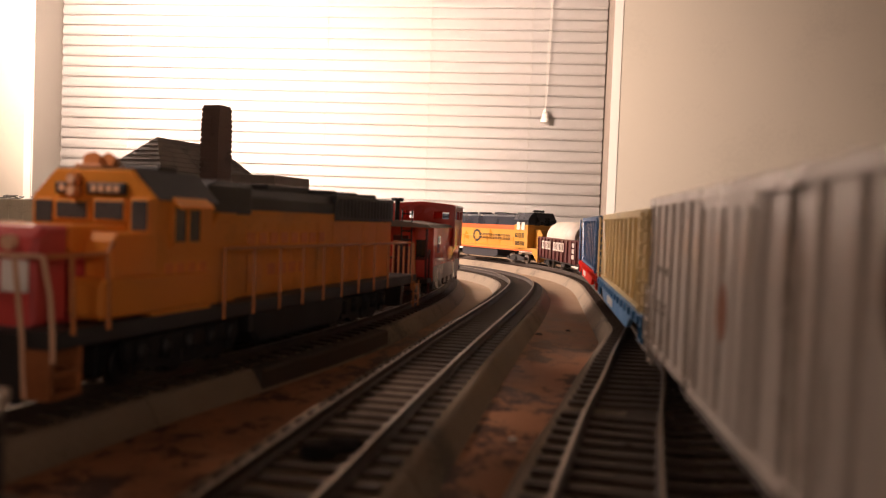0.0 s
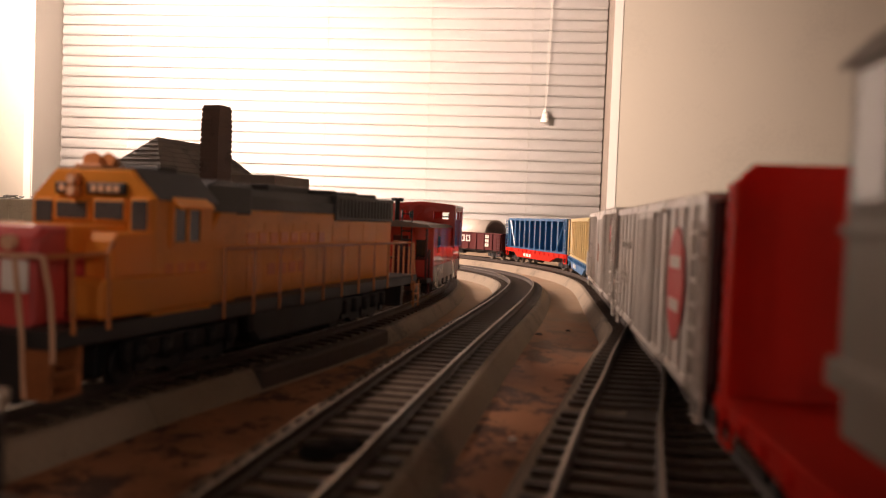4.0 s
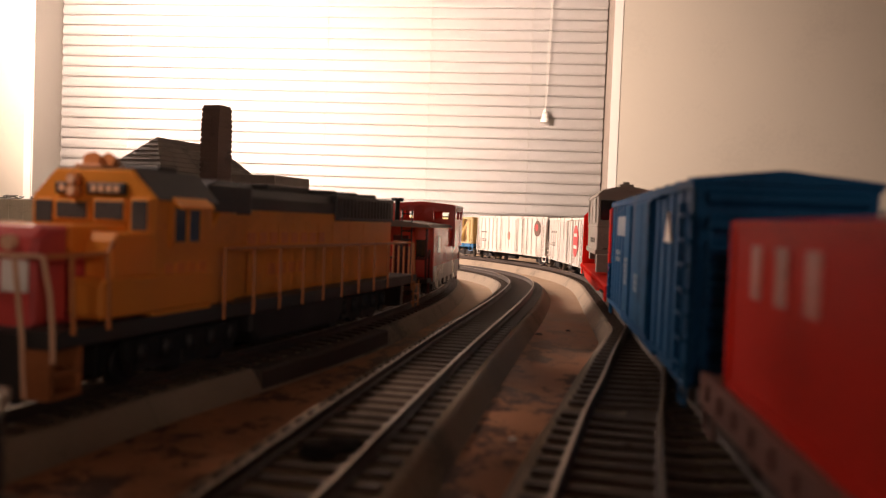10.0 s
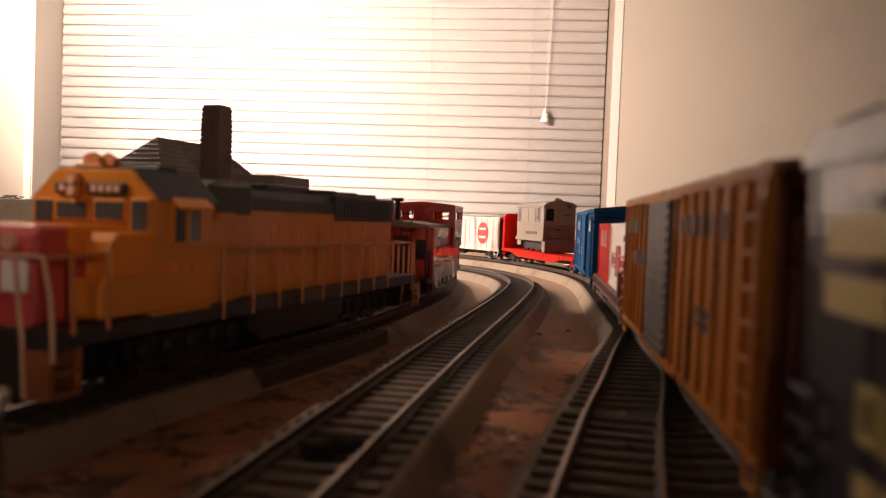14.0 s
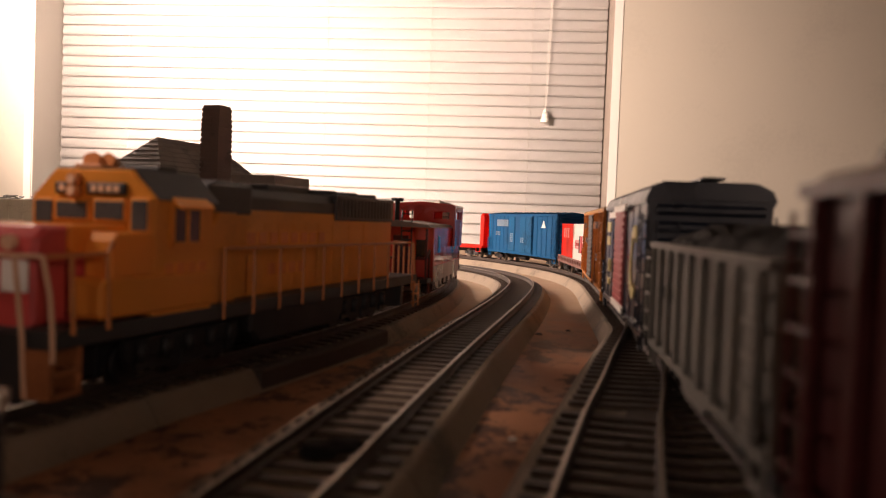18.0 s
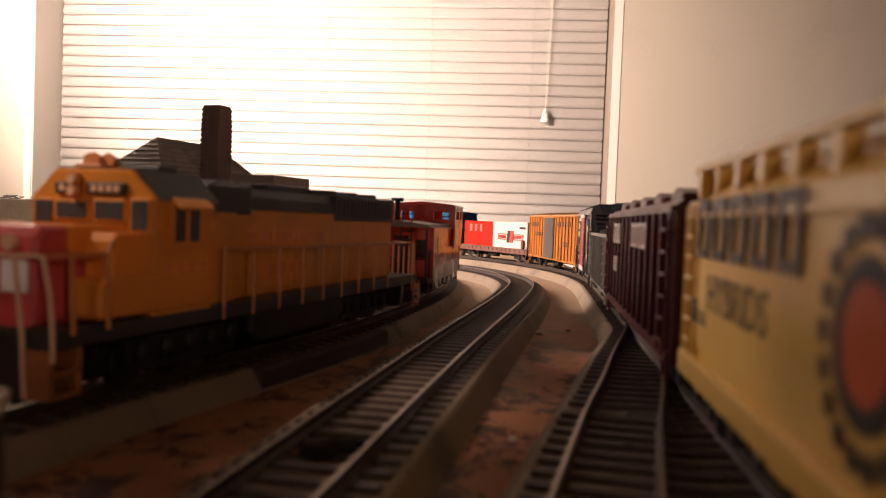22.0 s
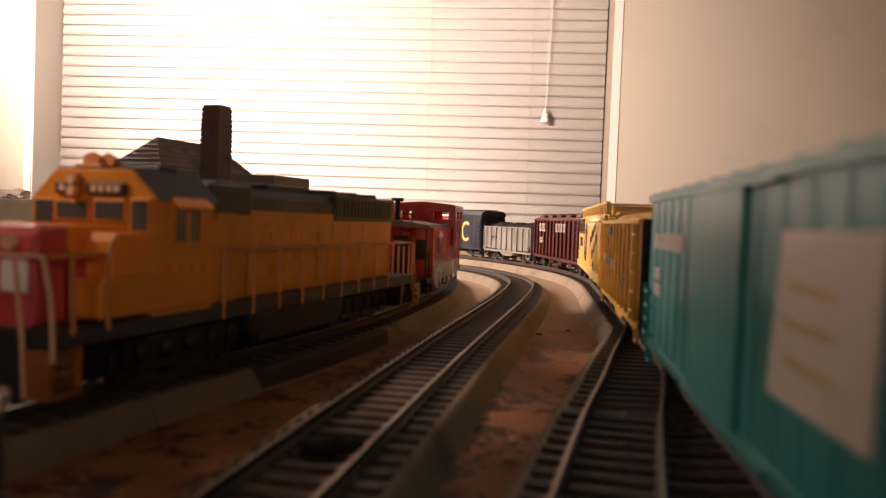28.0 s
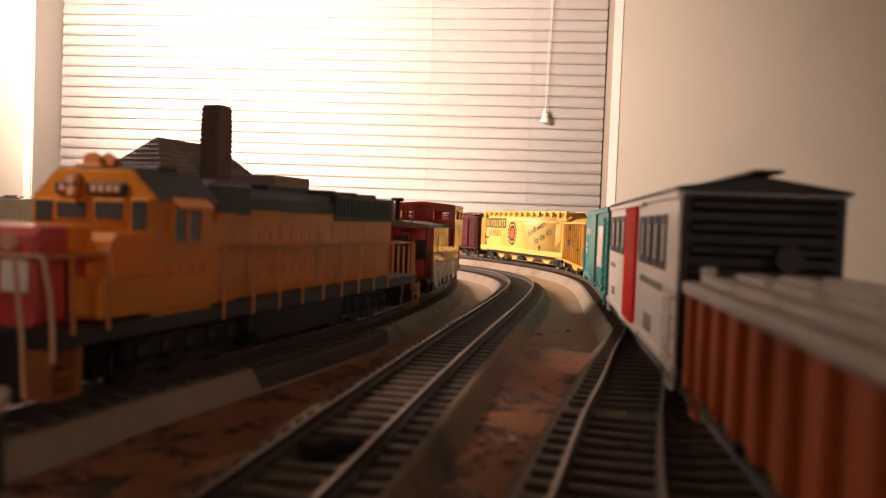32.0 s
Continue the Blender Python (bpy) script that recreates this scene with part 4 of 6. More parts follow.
def bulkhead_flat():
    car, h = new_car("bulkhead_flat_car", -306.2, -534.1, "bright red bulkhead flat car carrying a grey locomotive shell")
    bm = B()
    bm_box(bm, -h, h, -17, 17, 11.5, 14.2, 0.3)
    for sy in (-1, 1):
        bm_prism(bm, [(-h, 14), (-h, 11.5), (-h + 30, 10.5), (-h + 44, 7.4), (h - 44, 7.4), (h - 30, 10.5), (h, 11.5), (h, 14)], "y", *sorted((sy * 16.2, sy * 17.6)))
        for i in range(20):
            x = -h + 6 + (2 * h - 12) * i / 19
            bm_box(bm, x - 1.3, x + 1.3, *sorted((sy * 17.4, sy * 18.3)), 11.6, 13.6)
    split("deck_piece", bm, P_RED, car)
    for sx in (-1, 1):
        bm = B()
        xo = sx * (h - 1)
        bm_prism(bm, [(-16.6, 14), (-16.6, 49), (-13.6, 52), (13.6, 52), (16.6, 49), (16.6, 14)], "x", *sorted((xo, xo - sx * 2.2)))
        part("bulkhead", bm, P_RED, car, "red ribbed end bulkhead")
        bm = B()
        bm_box(bm, *sorted((xo, xo + sx * 2.6)), -16.6, -13.6, 14, 49)
        bm_box(bm, *sorted((xo, xo + sx * 2.6)), 13.6, 16.6, 14, 49)
        for y in (-5, 5):
            bm_box(bm, *sorted((xo, xo + sx * 2.6)), y - 0.8, y + 0.8, 14, 50)
        for i in range(8):
            z = 17 + i * 4.4
            bm_box(bm, *sorted((xo, xo + sx * 2.4)), -13.6, 13.6, z - 0.6, z + 0.6)
        split("bulkhead_rib", bm, P_RED, car)
    chassis(car, h, 11.4)
    stirrups(car, h, 17, 11.5, P_RED)
    # the shell that rides on it
    x0, x1 = -17, 50
    box_part("load_frame", car, P_GREYLOCO, [(x0 - 1.2, x1 + 1.2, -16.8, 16.8, 25, 28.2)], 0.5)
    box_part("load_skirt", car, P_GREYLOCO, [(x0 - 4.5, x0 + 2.5, -16.0, 16.0, 15.4, 25.6)], 0.6)
    box_part("load_skirt", car, P_GREYLOCO, [(x1 - 9, x1 + 1, -15.0, 15.0, 19.5, 25)], 0.4)
    box_part("load_ledge", car, P_GREYLOCO, [(x0 - 0.6, x1 + 0.6, -16.4, 16.4, 41.0, 42)], 0.3)
    bm = B()
    bm_prism(bm, [(-16.0, 28), (-16.0, 58.8), (-13, 61.6), (-6, 63.2), (0, 63.7), (6, 63.2), (13, 61.6), (16.0, 58.8), (16.0, 28)], "x", x0, x1, 0.4)
    part("load_body", bm, P_GREYLOCO, car, "grey unpainted switcher shell")
    bm = B()
    bm_prism(bm, [(-16.8, 58.4), (-16.7, 59.2), (-13.5, 62.3), (-6.2, 63.9), (0, 64.5), (6.2, 63.9), (13.5, 62.3), (16.7, 59.2), (16.8, 58.4), (0, 62.5)], "x", x0 - 1.4, x1 + 1.4)
    part("load_roof", bm, P_GREYLOCO, car)
    box_part("load_vent", car, P_GREYLOCO, [(x0 + 4, x0 + 12, -4, 4, 63.6, 66.0)], 0.4)
    bm = B()
    bm_rod(bm, (x0 + 8, 0, 65.8), (x0 + 8, 0, 67.4), 1.9, 12)
    part("load_stack", bm, P_GREYLOCO, car)
    for y in (-16.1, 16.1):
        for x, ww in ((x0 + 9, 6), (x1 - 9, 6)):
            win = box_part("load_window_frame", car, P_GREYLOCO, [(x - 0.8, x + ww + 0.8, y - 0.5, y + 0.5, 43.4, 58.0)], 0.2)
            box_part("load_window", win, P_GLASS, [(x, x + ww, y - 0.62, y + 0.62, 44.4, 57.2)])
        for x in (x0 + 19, x0 + 37):
            box_part("load_panel", car, P_GREYLOCO, [(x, x + 12, y - 0.4, y + 0.3, 43, 57)], 0.2)
        box_part("load_lettering", car, P_GREYDOOR, [(x0 + 14 + k * 6, x0 + 18 + k * 6, y - 0.2, y + 0.2, 31.5, 34.5) for k in range(5)])
    for x, s in ((x0, -1), (x1, 1)):
        box_part("load_window", car, P_GLASS, [(*sorted((x - s * 0.2, x + s * 0.5)), 6.0, 14.4, 45, 56.4)], 0.4)
        bm = B()
        bm_rod(bm, (x - s * 0.2, -8.6, 60), (x + s * 0.9, -8.6, 60), 3.4, 18)
        vent = part("load_headlight_ring", bm, P_GREYLOCO, car, "round grey lamp housing")
        bm = B()
        bm_rod(bm, (x + s * 0.8, -8.6, 60), (x + s * 1.0, -8.6, 60), 2.2, 16)
        part("load_headlight", bm, P_GREYDOOR, vent)
        box_part("load_handle", car, P_GREYDOOR, [(*sorted((x, x + s * 0.8)), -10.5, -4, 50.0, 51.2), (*sorted((x, x + s * 0.8)), -1.4, 4.2, 36.2, 37.6),
                                                  (*sorted((x, x + s * 0.5)), -12.5, 12.5, 28.4, 29.0)])
    for x in (x0 + 12, x0 + 24, x1 - 24, x1 - 12):
        for y in (-8.5, 8.5):
            bm = B()
            bm_rod(bm, (x, y - 1, 18.8), (x, y + 1, 18.8), 4.5, 16)
            part("load_wheel", bm, M_BLACK, car)
    for y in (-10.6, 10.6):
        box_part("load_truck", car, M_BLACK, [(x0 + 8, x1 - 8, y - 1, y + 1, 17.0, 24)], 0.3)


def blue_boxcar():
    car, h = boxcar("boxcar", -557.1, -744.8, "blue boxcar with twin plug doors and small white lettering", P_DEEPBLUE, P_DEEPBLUE, P_DEEPBLUE, P_DEEPBLUE, eave=50.5, ribs=16, rib_deep=0.4, door_x=(-28, 21), door_kind="plug",
                    roof_rise=2.8)
    bars(car, "lettering", 51.5, 38, 27, 7.2, 6, P_PALEBLUE, hollow=False, gap=0.10, label="faded pale lettering bars")
    bars(car, "lettering", 54, 28, 12, 1.8, 4, P_PALEBLUE, hollow=False, rows=2, gap=0.4)
    for x in (-27.5, -15.4, 8.3):
        box_part("door_panel", car, P_PANELBLUE, [(x, x + 11.6, 18.1, 19.0, 12.5, 48.4)], 0.5, "raised panel of a plug door in a slightly lighter blue")
    bars(car, "lettering", 17, 22, 7, 1.4, 2, P_PALEBLUE, hollow=False, rows=5, y=19.0, gap=0.35)
    bars(car, "lettering", -6, 22, 7, 1.4, 2, P_PALEBLUE, hollow=False, rows=3, y=19.0, gap=0.35)
    bm = B()
    bm_prism(bm, [(-52, 38), (-44, 38), (-48, 45)], "y", 17.4, 17.85)
    part("emblem", bm, P_CLEAN, car, "white triangle emblem")


def container_car():
    car, h = new_car("container_flat_car", -755.8, -918.1, "brown flat car carrying a red and a white container")
    bm = B()
    bm_box(bm, -h, h, -16.5, 16.5, 12.2, 14.5)
    for sy in (-1, 1):
        bm_box(bm, -h, h, *sorted((sy * 15.5, sy * 17.2)), 9.0, 14.8)
        for i in range(16):
            x = -h + 5 + (2 * h - 10) * i / 15
            bm_box(bm, x - 1.5, x + 1.5, *sorted((sy * 17.0, sy * 17.9)), 11.0, 13.8)
    bm_box(bm, -h + 6, -h + 9, 15.6, 18.2, 14.4, 24, 0.4)
    split("deck_piece", bm, P_BROWN, car)
    chassis(car, h, 12.0)
    stirrups(car, h, 16.5, 9.5, P_BROWN)
    for x0, x1, m, label, box_label in ((0, 54.0, P_RED, "red container", "red ribbed container"), (-61.0, -2.5, P_CLEAN, "white container", "off-white container with a cross emblem")):
        bm = B()
        bm_box(bm, x0, x1, -15.2, 15.2, 14.8, 42.5, 0.5)
        crate = part("container", bm, m, car, box_label)
        bm = B()
        for x in (x0 + 0.8, x1 - 0.8):
            for y in (-15.2, 15.2):
                bm_box(bm, x - 1, x + 1, y - 0.5, y + 0.5, 14.8, 42.8)
        for y in (-15.3, 15.3):
            bm_box(bm, x0, x1, y - 0.4, y + 0.4, 41.3, 42.8)
            bm_box(bm, x0, x1, y - 0.4, y + 0.4, 14.8, 16.4)
        for i in range(9):
            y = -13 + i * 26 / 8
            bm_box(bm, x0 - 0.7, x0 + 0.1, y - 0.5, y + 0.5, 16, 41)
        split("container_rib", bm, m, crate)
    xm = -33.0
    for xa, xb in ((xm - 21.5, xm - 4.5), (xm + 4.5, xm + 21.5)):
        outer = [(xa, 23.4), (xb, 23.4), (xb, 30.0), (xa, 30.0)]
        inner = [(xa + 0.8, 24.4), (xb - 0.8, 24.4), (xb - 0.8, 29.0), (xa + 0.8, 29.0)]
        part("emblem", bm_strip(B(), outer, inner, 15.1, 15.75), P_LOGORED, car, "red outlined bar of the emblem")
        bars(car, "lettering", xb - 2, 25.2, xb - xa - 4, 3.0, 5, P_LOGORED, y=15.6, hollow=False, gap=0.35)
    for x, m in ((xm + 2.4, M_BLACK), (xm - 2.6, P_LOGORED)):
        bm = B()
        bm_prism(bm, [(x - 3.0, 33.4), (x + 2.0, 33.4), (x + 3.4, 20.4), (x - 1.6, 20.4)], "y", 15.2, 15.85)
        part("emblem", bm, m, car, "slanted bar of the emblem")
    bars(car, "lettering", xm - 15, 35.5, 10, 2.4, 4, M_BLACK, y=15.4, hollow=False)
    bars(car, "lettering", h - 20, 31, 30, 8, 3, P_PALERED, y=15.4, gap=0.6, hollow=False)


def orange_boxcar():
    car, h = boxcar("boxcar", -928.6, -1112.1, "weathered orange boxcar with a grey corrugated door and ends darkened for shade", P_ORANGE, P_ORROOF, P_SHADEEND, P_GREYDOOR, eave=49.5, ribs=17, rib_deep=0.9, door_x=(-7, 21), door_kind="ribs",
                    roof_rise=3.2)
    bars(car, "lettering", 63, 39.5, 25, 4, 5, P_FADED, y=18.1, hollow=False, gap=0.62)
    bars(car, "lettering", 48, 30.5, 25, 3.6, 5, P_FADED, y=18.1, hollow=False, gap=0.6)
    bars(car, "lettering", -17, 40, 38, 4.0, 6, P_FADED, y=18.1, hollow=False, gap=0.66)
    bars(car, "lettering", -34, 23, 12, 1.6, 4, P_FADED, y=18.1, hollow=False, gap=0.5, rows=2)


def navy_boxcar():
    car, h = boxcar("boxcar", -1123.6, -1269.2, "dark navy boxcar with a red corrugated door and yellow emblem", P_NAVY, P_NAVY, P_NAVY, P_DOORRED, eave=49.5, ribs=8, rib_deep=0.3, door_x=(-12, 14), door_kind="ribs",
                    roof_rise=5.2, round_roof=True, walkway=True)
    for z in (10.6, 46.6):
        bm = B()
        bm_box(bm, -18, 15, 18.2, 19.0, z + 0.3, z + 2.6)
        part("door_strip", bm, P_CLEAN, car, "white strip over the door")
    # an open yellow ring on the trailing half
    bm = B()
    arc = [radians(50 + 260 * i / 22) for i in range(23)]
    bm_strip(bm, *([(-33 - 7.0 * math.cos(t) * k, 30 + 12 * math.sin(t) * k) for t in arc] for k in (1, 0.7)), 17.2, 17.75, False)
    part("emblem", bm, P_YLETTER, car, "yellow open ring emblem")
    bars(car, "lettering", 50, 39.0, 13.5, 4.2, 1, P_YLETTER, hollow=False, gap=0.1)
    bars(car, "lettering", 50, 33.2, 13.5, 3.8, 1, P_YLETTER, hollow=False, gap=0.1)
    bars(car, "lettering", 42, 22, 9, 5.4, 2, P_YLETTER, gap=0.3)
    bars(car, "lettering", 42, 16.5, 9, 2.6, 2, P_YLETTER, hollow=False, gap=0.3)
    bm = B()
    bm_box(bm, 18, 44, 17.3, 17.7, 45, 47.4)
    part("lettering_panel", bm, P_CLEAN, car)


def lumps(x0, x1, w, z, rise, seed, heaps=3):
    """A heap of loose load: a bumpy skin over a few mounds."""
    rnd = random.Random(seed)
    bm = B()
    nx, ny = 44, 14
    grid = []
    for i in range(nx + 1):
        row = []
        for j in range(ny + 1):
            u, v = i / nx, j / ny
            hgt = rise * (0.35 + 0.65 * abs(math.sin(math.pi * heaps * u))) * math.sin(math.pi * v) ** 0.6
            edge = 0 if i in (0, nx) or j in (0, ny) else 1
            row.append(bm.verts.new((x0 + (x1 - x0) * u, -w + 2 * w * v, z + edge * (hgt + rnd.uniform(-0.9, 0.9)))))
        grid.append(row)
    for i in range(nx):
        for j in range(ny):
            bm.faces.new((grid[i][j], grid[i + 1][j], grid[i + 1][j + 1], grid[i][j + 1]))
    return bm


def open_hopper(front, rear, label, paint, top, load, rise, ribs, seed, marks, loads=3):
    car, h = new_car("hopper_car", front, rear, label)
    w = 16.8
    bm = B()
    for sy in (-1, 1):
        bm_prism(bm, [(-h + 2, top), (-h + 2, 19), (-h + 6, 13), (h - 6, 13), (h - 2, 19), (h - 2, top)], "y", *sorted((sy * (w - 1), sy * w)))
        bm_box(bm, -h + 0.8, h - 0.8, *sorted((sy * (w - 1), sy * (w + 1.2))), top - 1.4, top)
        bm_box(bm, -h + 1, h - 1, *sorted((sy * (w - 1), sy * (w + 0.6))), 9.8, 11.8)
    split("side_panel", bm, paint, car)
    for sy in (-1, 1):
        rb = B()
        for i in range(ribs):
            x = -h + 5 + (2 * h - 10) * i / (ribs - 1)
            bm_box(rb, x - 0.7, x + 0.7, *sorted((sy * (w - 0.2), sy * (w + 1.2))), 11.6, top - 1.3)
        split("side_post", rb, paint, car)
    bm = B()
    bm_prism(bm, [(-h + 2, top - 3), (-h + 20, 17), (-8, 6), (8, 6), (h - 20, 17), (h - 2, top - 3)], "y", -w + 1, w - 1)
    part("hopper_bay", bm, paint, car)
    for sx in (-1, 1):
        bm = B()
        bm_box(bm, *sorted((sx * (h - 2.2), sx * (h - 1))), -w, w, 20, top)
        for y in (-w + 1, -6, 6, w - 1):
            bm_box(bm, *sorted((sx * (h - 2), sx * (h - 0.6))), y - 0.8, y + 0.8, 10, top)
        bm_box(bm, *sorted((sx * (h - 2), sx * (h + 0.2))), -w, w, 9.8, 11.6)
        split("end_piece", bm, M_BLACK if paint is P_GOLD else paint, car)
        ladder(car, 8, 14, sx * (h - 0.6), 12, top - 1, 5, paint, end=True)
        for sy in (-1, 1):
            ladder(car, *sorted((sx * (h - 2), sx * (h - 8))), sy * (w + 0.8), 12, top - 2, 5, paint)
    part("load", lumps(-h + 3, h - 3, w - 1.5, top - 1.5, rise, seed, loads), load, car, "loose dark load heaped in the car" if load is not P_GOLD else "")
    marks(car, h)
    chassis(car, h, 9.8)
    stirrups(car, h, w, 10, paint)
    return car, h


def ribbed_covered_hopper(front, rear, label, paint, top, marks, hatches=5):
    car, h = new_car("covered_hopper_car", front, rear, label)
    w = 17.0
    bm = B()
    bm_box(bm, -h + 3, h - 3, -w + 0.6, w - 0.6, 13, top, 0.3)
    part("body", bm, paint, car)
    for sy in (-1, 1):
        rb = B()
        for i in range(13):
            x = -h + 4 + (2 * h - 8) * i / 12
            bm_box(rb, x - 0.8, x + 0.8, *sorted((sy * (w - 0.8), sy * (w + 0.9))), 11.5, top - 1)
        bm_box(rb, -h + 1, h - 1, *sorted((sy * (w - 1), sy * (w + 1.1))), top - 1.4, top + 0.2)
        bm_box(rb, -h + 1, h - 1, *sorted((sy * (w - 1), sy * (w + 0.9))), 10, 12.4)
        split("side_post", rb, paint, car)
    rf = B()
    bm_prism(rf, [(-w - 0.4, top), (-w + 2, top + 1.6), (0, top + 2.8), (w - 2, top + 1.6), (w + 0.4, top)], "x", -h + 1.5, h - 1.5)
    part("roof", rf, paint, car)
    for i in range(hatches):
        x = -h + 16 + (2 * h - 32) * i / (hatches - 1)
        bm = B()
        bm_rod(bm, (x, 0, top + 2), (x, 0, top + 4.2), 6.6, 18)
        for sy in (-1, 1):
            bm_prism(bm, [(x - 9.5, top + 1.2), (x - 8.5, top + 3.6), (x - 3, top + 4.4), (x + 2, top + 5.2), (x + 7.5, top + 3.8), (x + 9, top + 1.2)], "y", *sorted((sy * 5, sy * 14)), 0.6)
        part("hatch", bm, paint, car, "rough brown hatch cover")
    for sx in (-1, 1):
        bm = B()
        bm_prism(bm, [(sx * (h - 3), 24), (sx * (h - 1.4), 24), (sx * (h - 1.4), top), (sx * (h - 3), top)], "y", -w, w)
        for y in (-w + 1, -7, 7, w - 1):
            bm_box(bm, *sorted((sx * (h - 2.4), sx * (h - 0.6))), y - 0.8, y + 0.8, 10, top)
        bm_box(bm, *sorted((sx * (h - 3), sx * h)), -w, w, 10, 11.8)
        split("end_piece", bm, paint, car)
        for sy in (-1, 1):
            ladder(car, *sorted((sx * (h - 1.5), sx * (h - 8))), sy * (w + 0.6), 12, top - 3, 6, paint)
        ladder(car, -15, -8, sx * (h - 0.6), 12, top - 2, 6, paint, end=True)
    for x in (-h * 0.38, h * 0.0, h * 0.38):
        bm = B()
        bm_prism(bm, [(x - 13, 13), (x - 3.5, 5.5), (x + 3.5, 5.5), (x + 13, 13)], "y", -11, 11)
        part("hopper_bay", bm, paint, car)
    marks(car, h)
    chassis(car, h, 10)
    stirrups(car, h, w, 10, paint)
    return car, h


def centre_hopper():
    """A long yellow covered hopper with rounded sides and a trough of hatches."""
    car, h = new_car("covered_hopper_car", -1593.4, -1822.2, "long yellow covered hopper car with black seed lettering")
    w = 17.4
    prof = [(-12, 9), (-15.6, 12), (-w, 20), (-w - 0.2, 30), (-w, 40), (-w + 0.4, 46.6), (-12.5, 50), (12.5, 50), (w - 0.4, 46.6), (w, 40), (w + 0.2, 30), (w, 20), (15.6, 12), (12, 9)]
    bm = B()
    bm_prism(bm, prof, "x", -h + 16, h - 16)
    for f in bm.faces:
        f.smooth = len(f.verts) == 4
    part("body", bm, P_YELLOW, car)
    for sx in (-1, 1):
        bm = B()
        lo = [(sx * (h - 16), y, z) for y, z in prof]
        hi = [(sx * (h - 5), y * 0.62, max(z, 38) * 0.98) for y, z in prof]
        a = [bm.verts.new(p) for p in lo]
        b = [bm.verts.new(p) for p in hi]
        for i in range(len(prof)):
            j = (i + 1) % len(prof)
            bm.faces.new((a[i], a[j], b[j], b[i]))
        bm.faces.new(b)
        bmesh.ops.recalc_face_normals(bm, faces=bm.faces[:])
        part("body_end", bm, P_YELLOW, car)
        bm = B()
        for sy in (-1, 1):
            bm_box(bm, *sorted((sx * (h - 9), sx * (h - 5))), sy * 15.4 - 0.8, sy * 15.4 + 0.8, 12, 47)
            bm_box(bm, *sorted((sx * (h - 2), sx * h)), sy * 15.4 - 0.8, sy * 15.4 + 0.8, 10, 47)
            bm_box(bm, *sorted((sx * (h - 10), sx * h)), sy * 15.4 - 0.7, sy * 15.4 + 0.7, 45, 47)
        bm_box(bm, *sorted((sx * (h - 16), sx * h)), -16, 16, 10, 12)
        split("end_post", bm, P_YELLOW, car)
        for sy in (-1, 1):
            ladder(car, *sorted((sx * (h - 8), sx * (h - 1))), sy * 15.6, 12, 46, 8, P_YELLOW)
    for sy in (-1, 1):
        bm = B()
        bm_box(bm, -h + 2, h - 2, *sorted((sy * 15.0, sy * 17.9)), 11.2, 16.2, 0.8)
        part("side_sill", bm, P_YELLOW, car)
        bm = B()
        bm_box(bm, -h + 14, h - 14, *sorted((sy * 16.2, sy * 17.8)), 43.2, 44.4, 0.3)
        part("rail_ridge", bm, P_YELLOW, car)
        bm = B()
        bm_box(bm, -h + 1, h - 1, *sorted((sy * 13.2, sy * 15.6)), 53.0, 54.2)
        for i in range(15):
            x = -h + 4 + (2 * h - 8) * i / 14
            bm_prism(bm, [(x - 1.6, 53), (x + 1.6, 53), (x + 0.8, 47.5), (x - 0.8, 47.5)], "y", *sorted((sy * 12.6, sy * 15.2)))
        split("running_board", bm, P_YELLOW, car)
    bm = B()
    bm_box(bm, -h + 8, h - 8, -11.4, 11.4, 47.5, 52.2)
    part("hatch_trough", bm, P_YELLOW, car)
    for sx in (-1, 1):
        bm = B()
        bm_box(bm, *sorted((sx * (h - 10), sx * (h + 0.5))), -14, 14, 52.4, 53.2)
        bm_box(bm, *sorted((sx * (h - 1), sx * h)), -14, 14, 46, 47.4)
        part("end_platform", bm, P_YELLOW, car)
    for x in (-48, -16, 16, 48):
        bm = B()
        bm_prism(bm, [(x - 14, 10), (x - 3.5, 4.2), (x + 3.5, 4.2), (x + 14, 10)], "y", -11, 11)
        bm_box(bm, x - 4.5, x + 4.5, -9, 9, 3.6, 5)
        part("hopper_bay", bm, P_YELLOW, car)
    bars(car, "lettering", 74, 36.0, 51, 10.6, 5, P_HLETTER, y=17.85, gap=0.30, label="black letter blocks of the maker")
    words(car, "HYBRIDS", 66.5, 26.9, 9.2, P_HLETTER, y=17.6, wide=0.84, label="black word on the yellow side")
    disc(car, "emblem", 10.8, 31.0, 8.4, M_BLACK, y=17.6, squeeze=0.78, ring=2.4, label="round emblem with a flower")
    disc(car, "emblem_centre", 10.8, 31.0, 5.9, P_VERM, y=17.6, squeeze=0.78)
    for k in range(18):
        a = 6.2832 * k / 18
        disc(car, "emblem_petal", 10.8 + 8.7 * math.cos(a), 31.0 + 11.2 * math.sin(a), 1.5, P_HLETTER, y=17.6, squeeze=0.78, n=8)
    words(car, "Sunflowers", -23.5, 28.6, 9.0, P_HLETTER, y=17.6, turn=20, wide=0.88, label="slanted black script on the yellow side")
    words(car, "for the 80s", -37, 21.5, 9.4, P_HLETTER, y=17.6, turn=20, wide=0.80)
    bars(car, "lettering", -44, 13.5, 3.4, 3.2, 1, M_BLACK, y=17.5, hollow=False, rows=2)
    bars(car, "lettering", 77.5, 23.6, 11, 1.1, 4, M_BLACK, y=17.4, hollow=False, rows=3)
    chassis(car, h, 10)


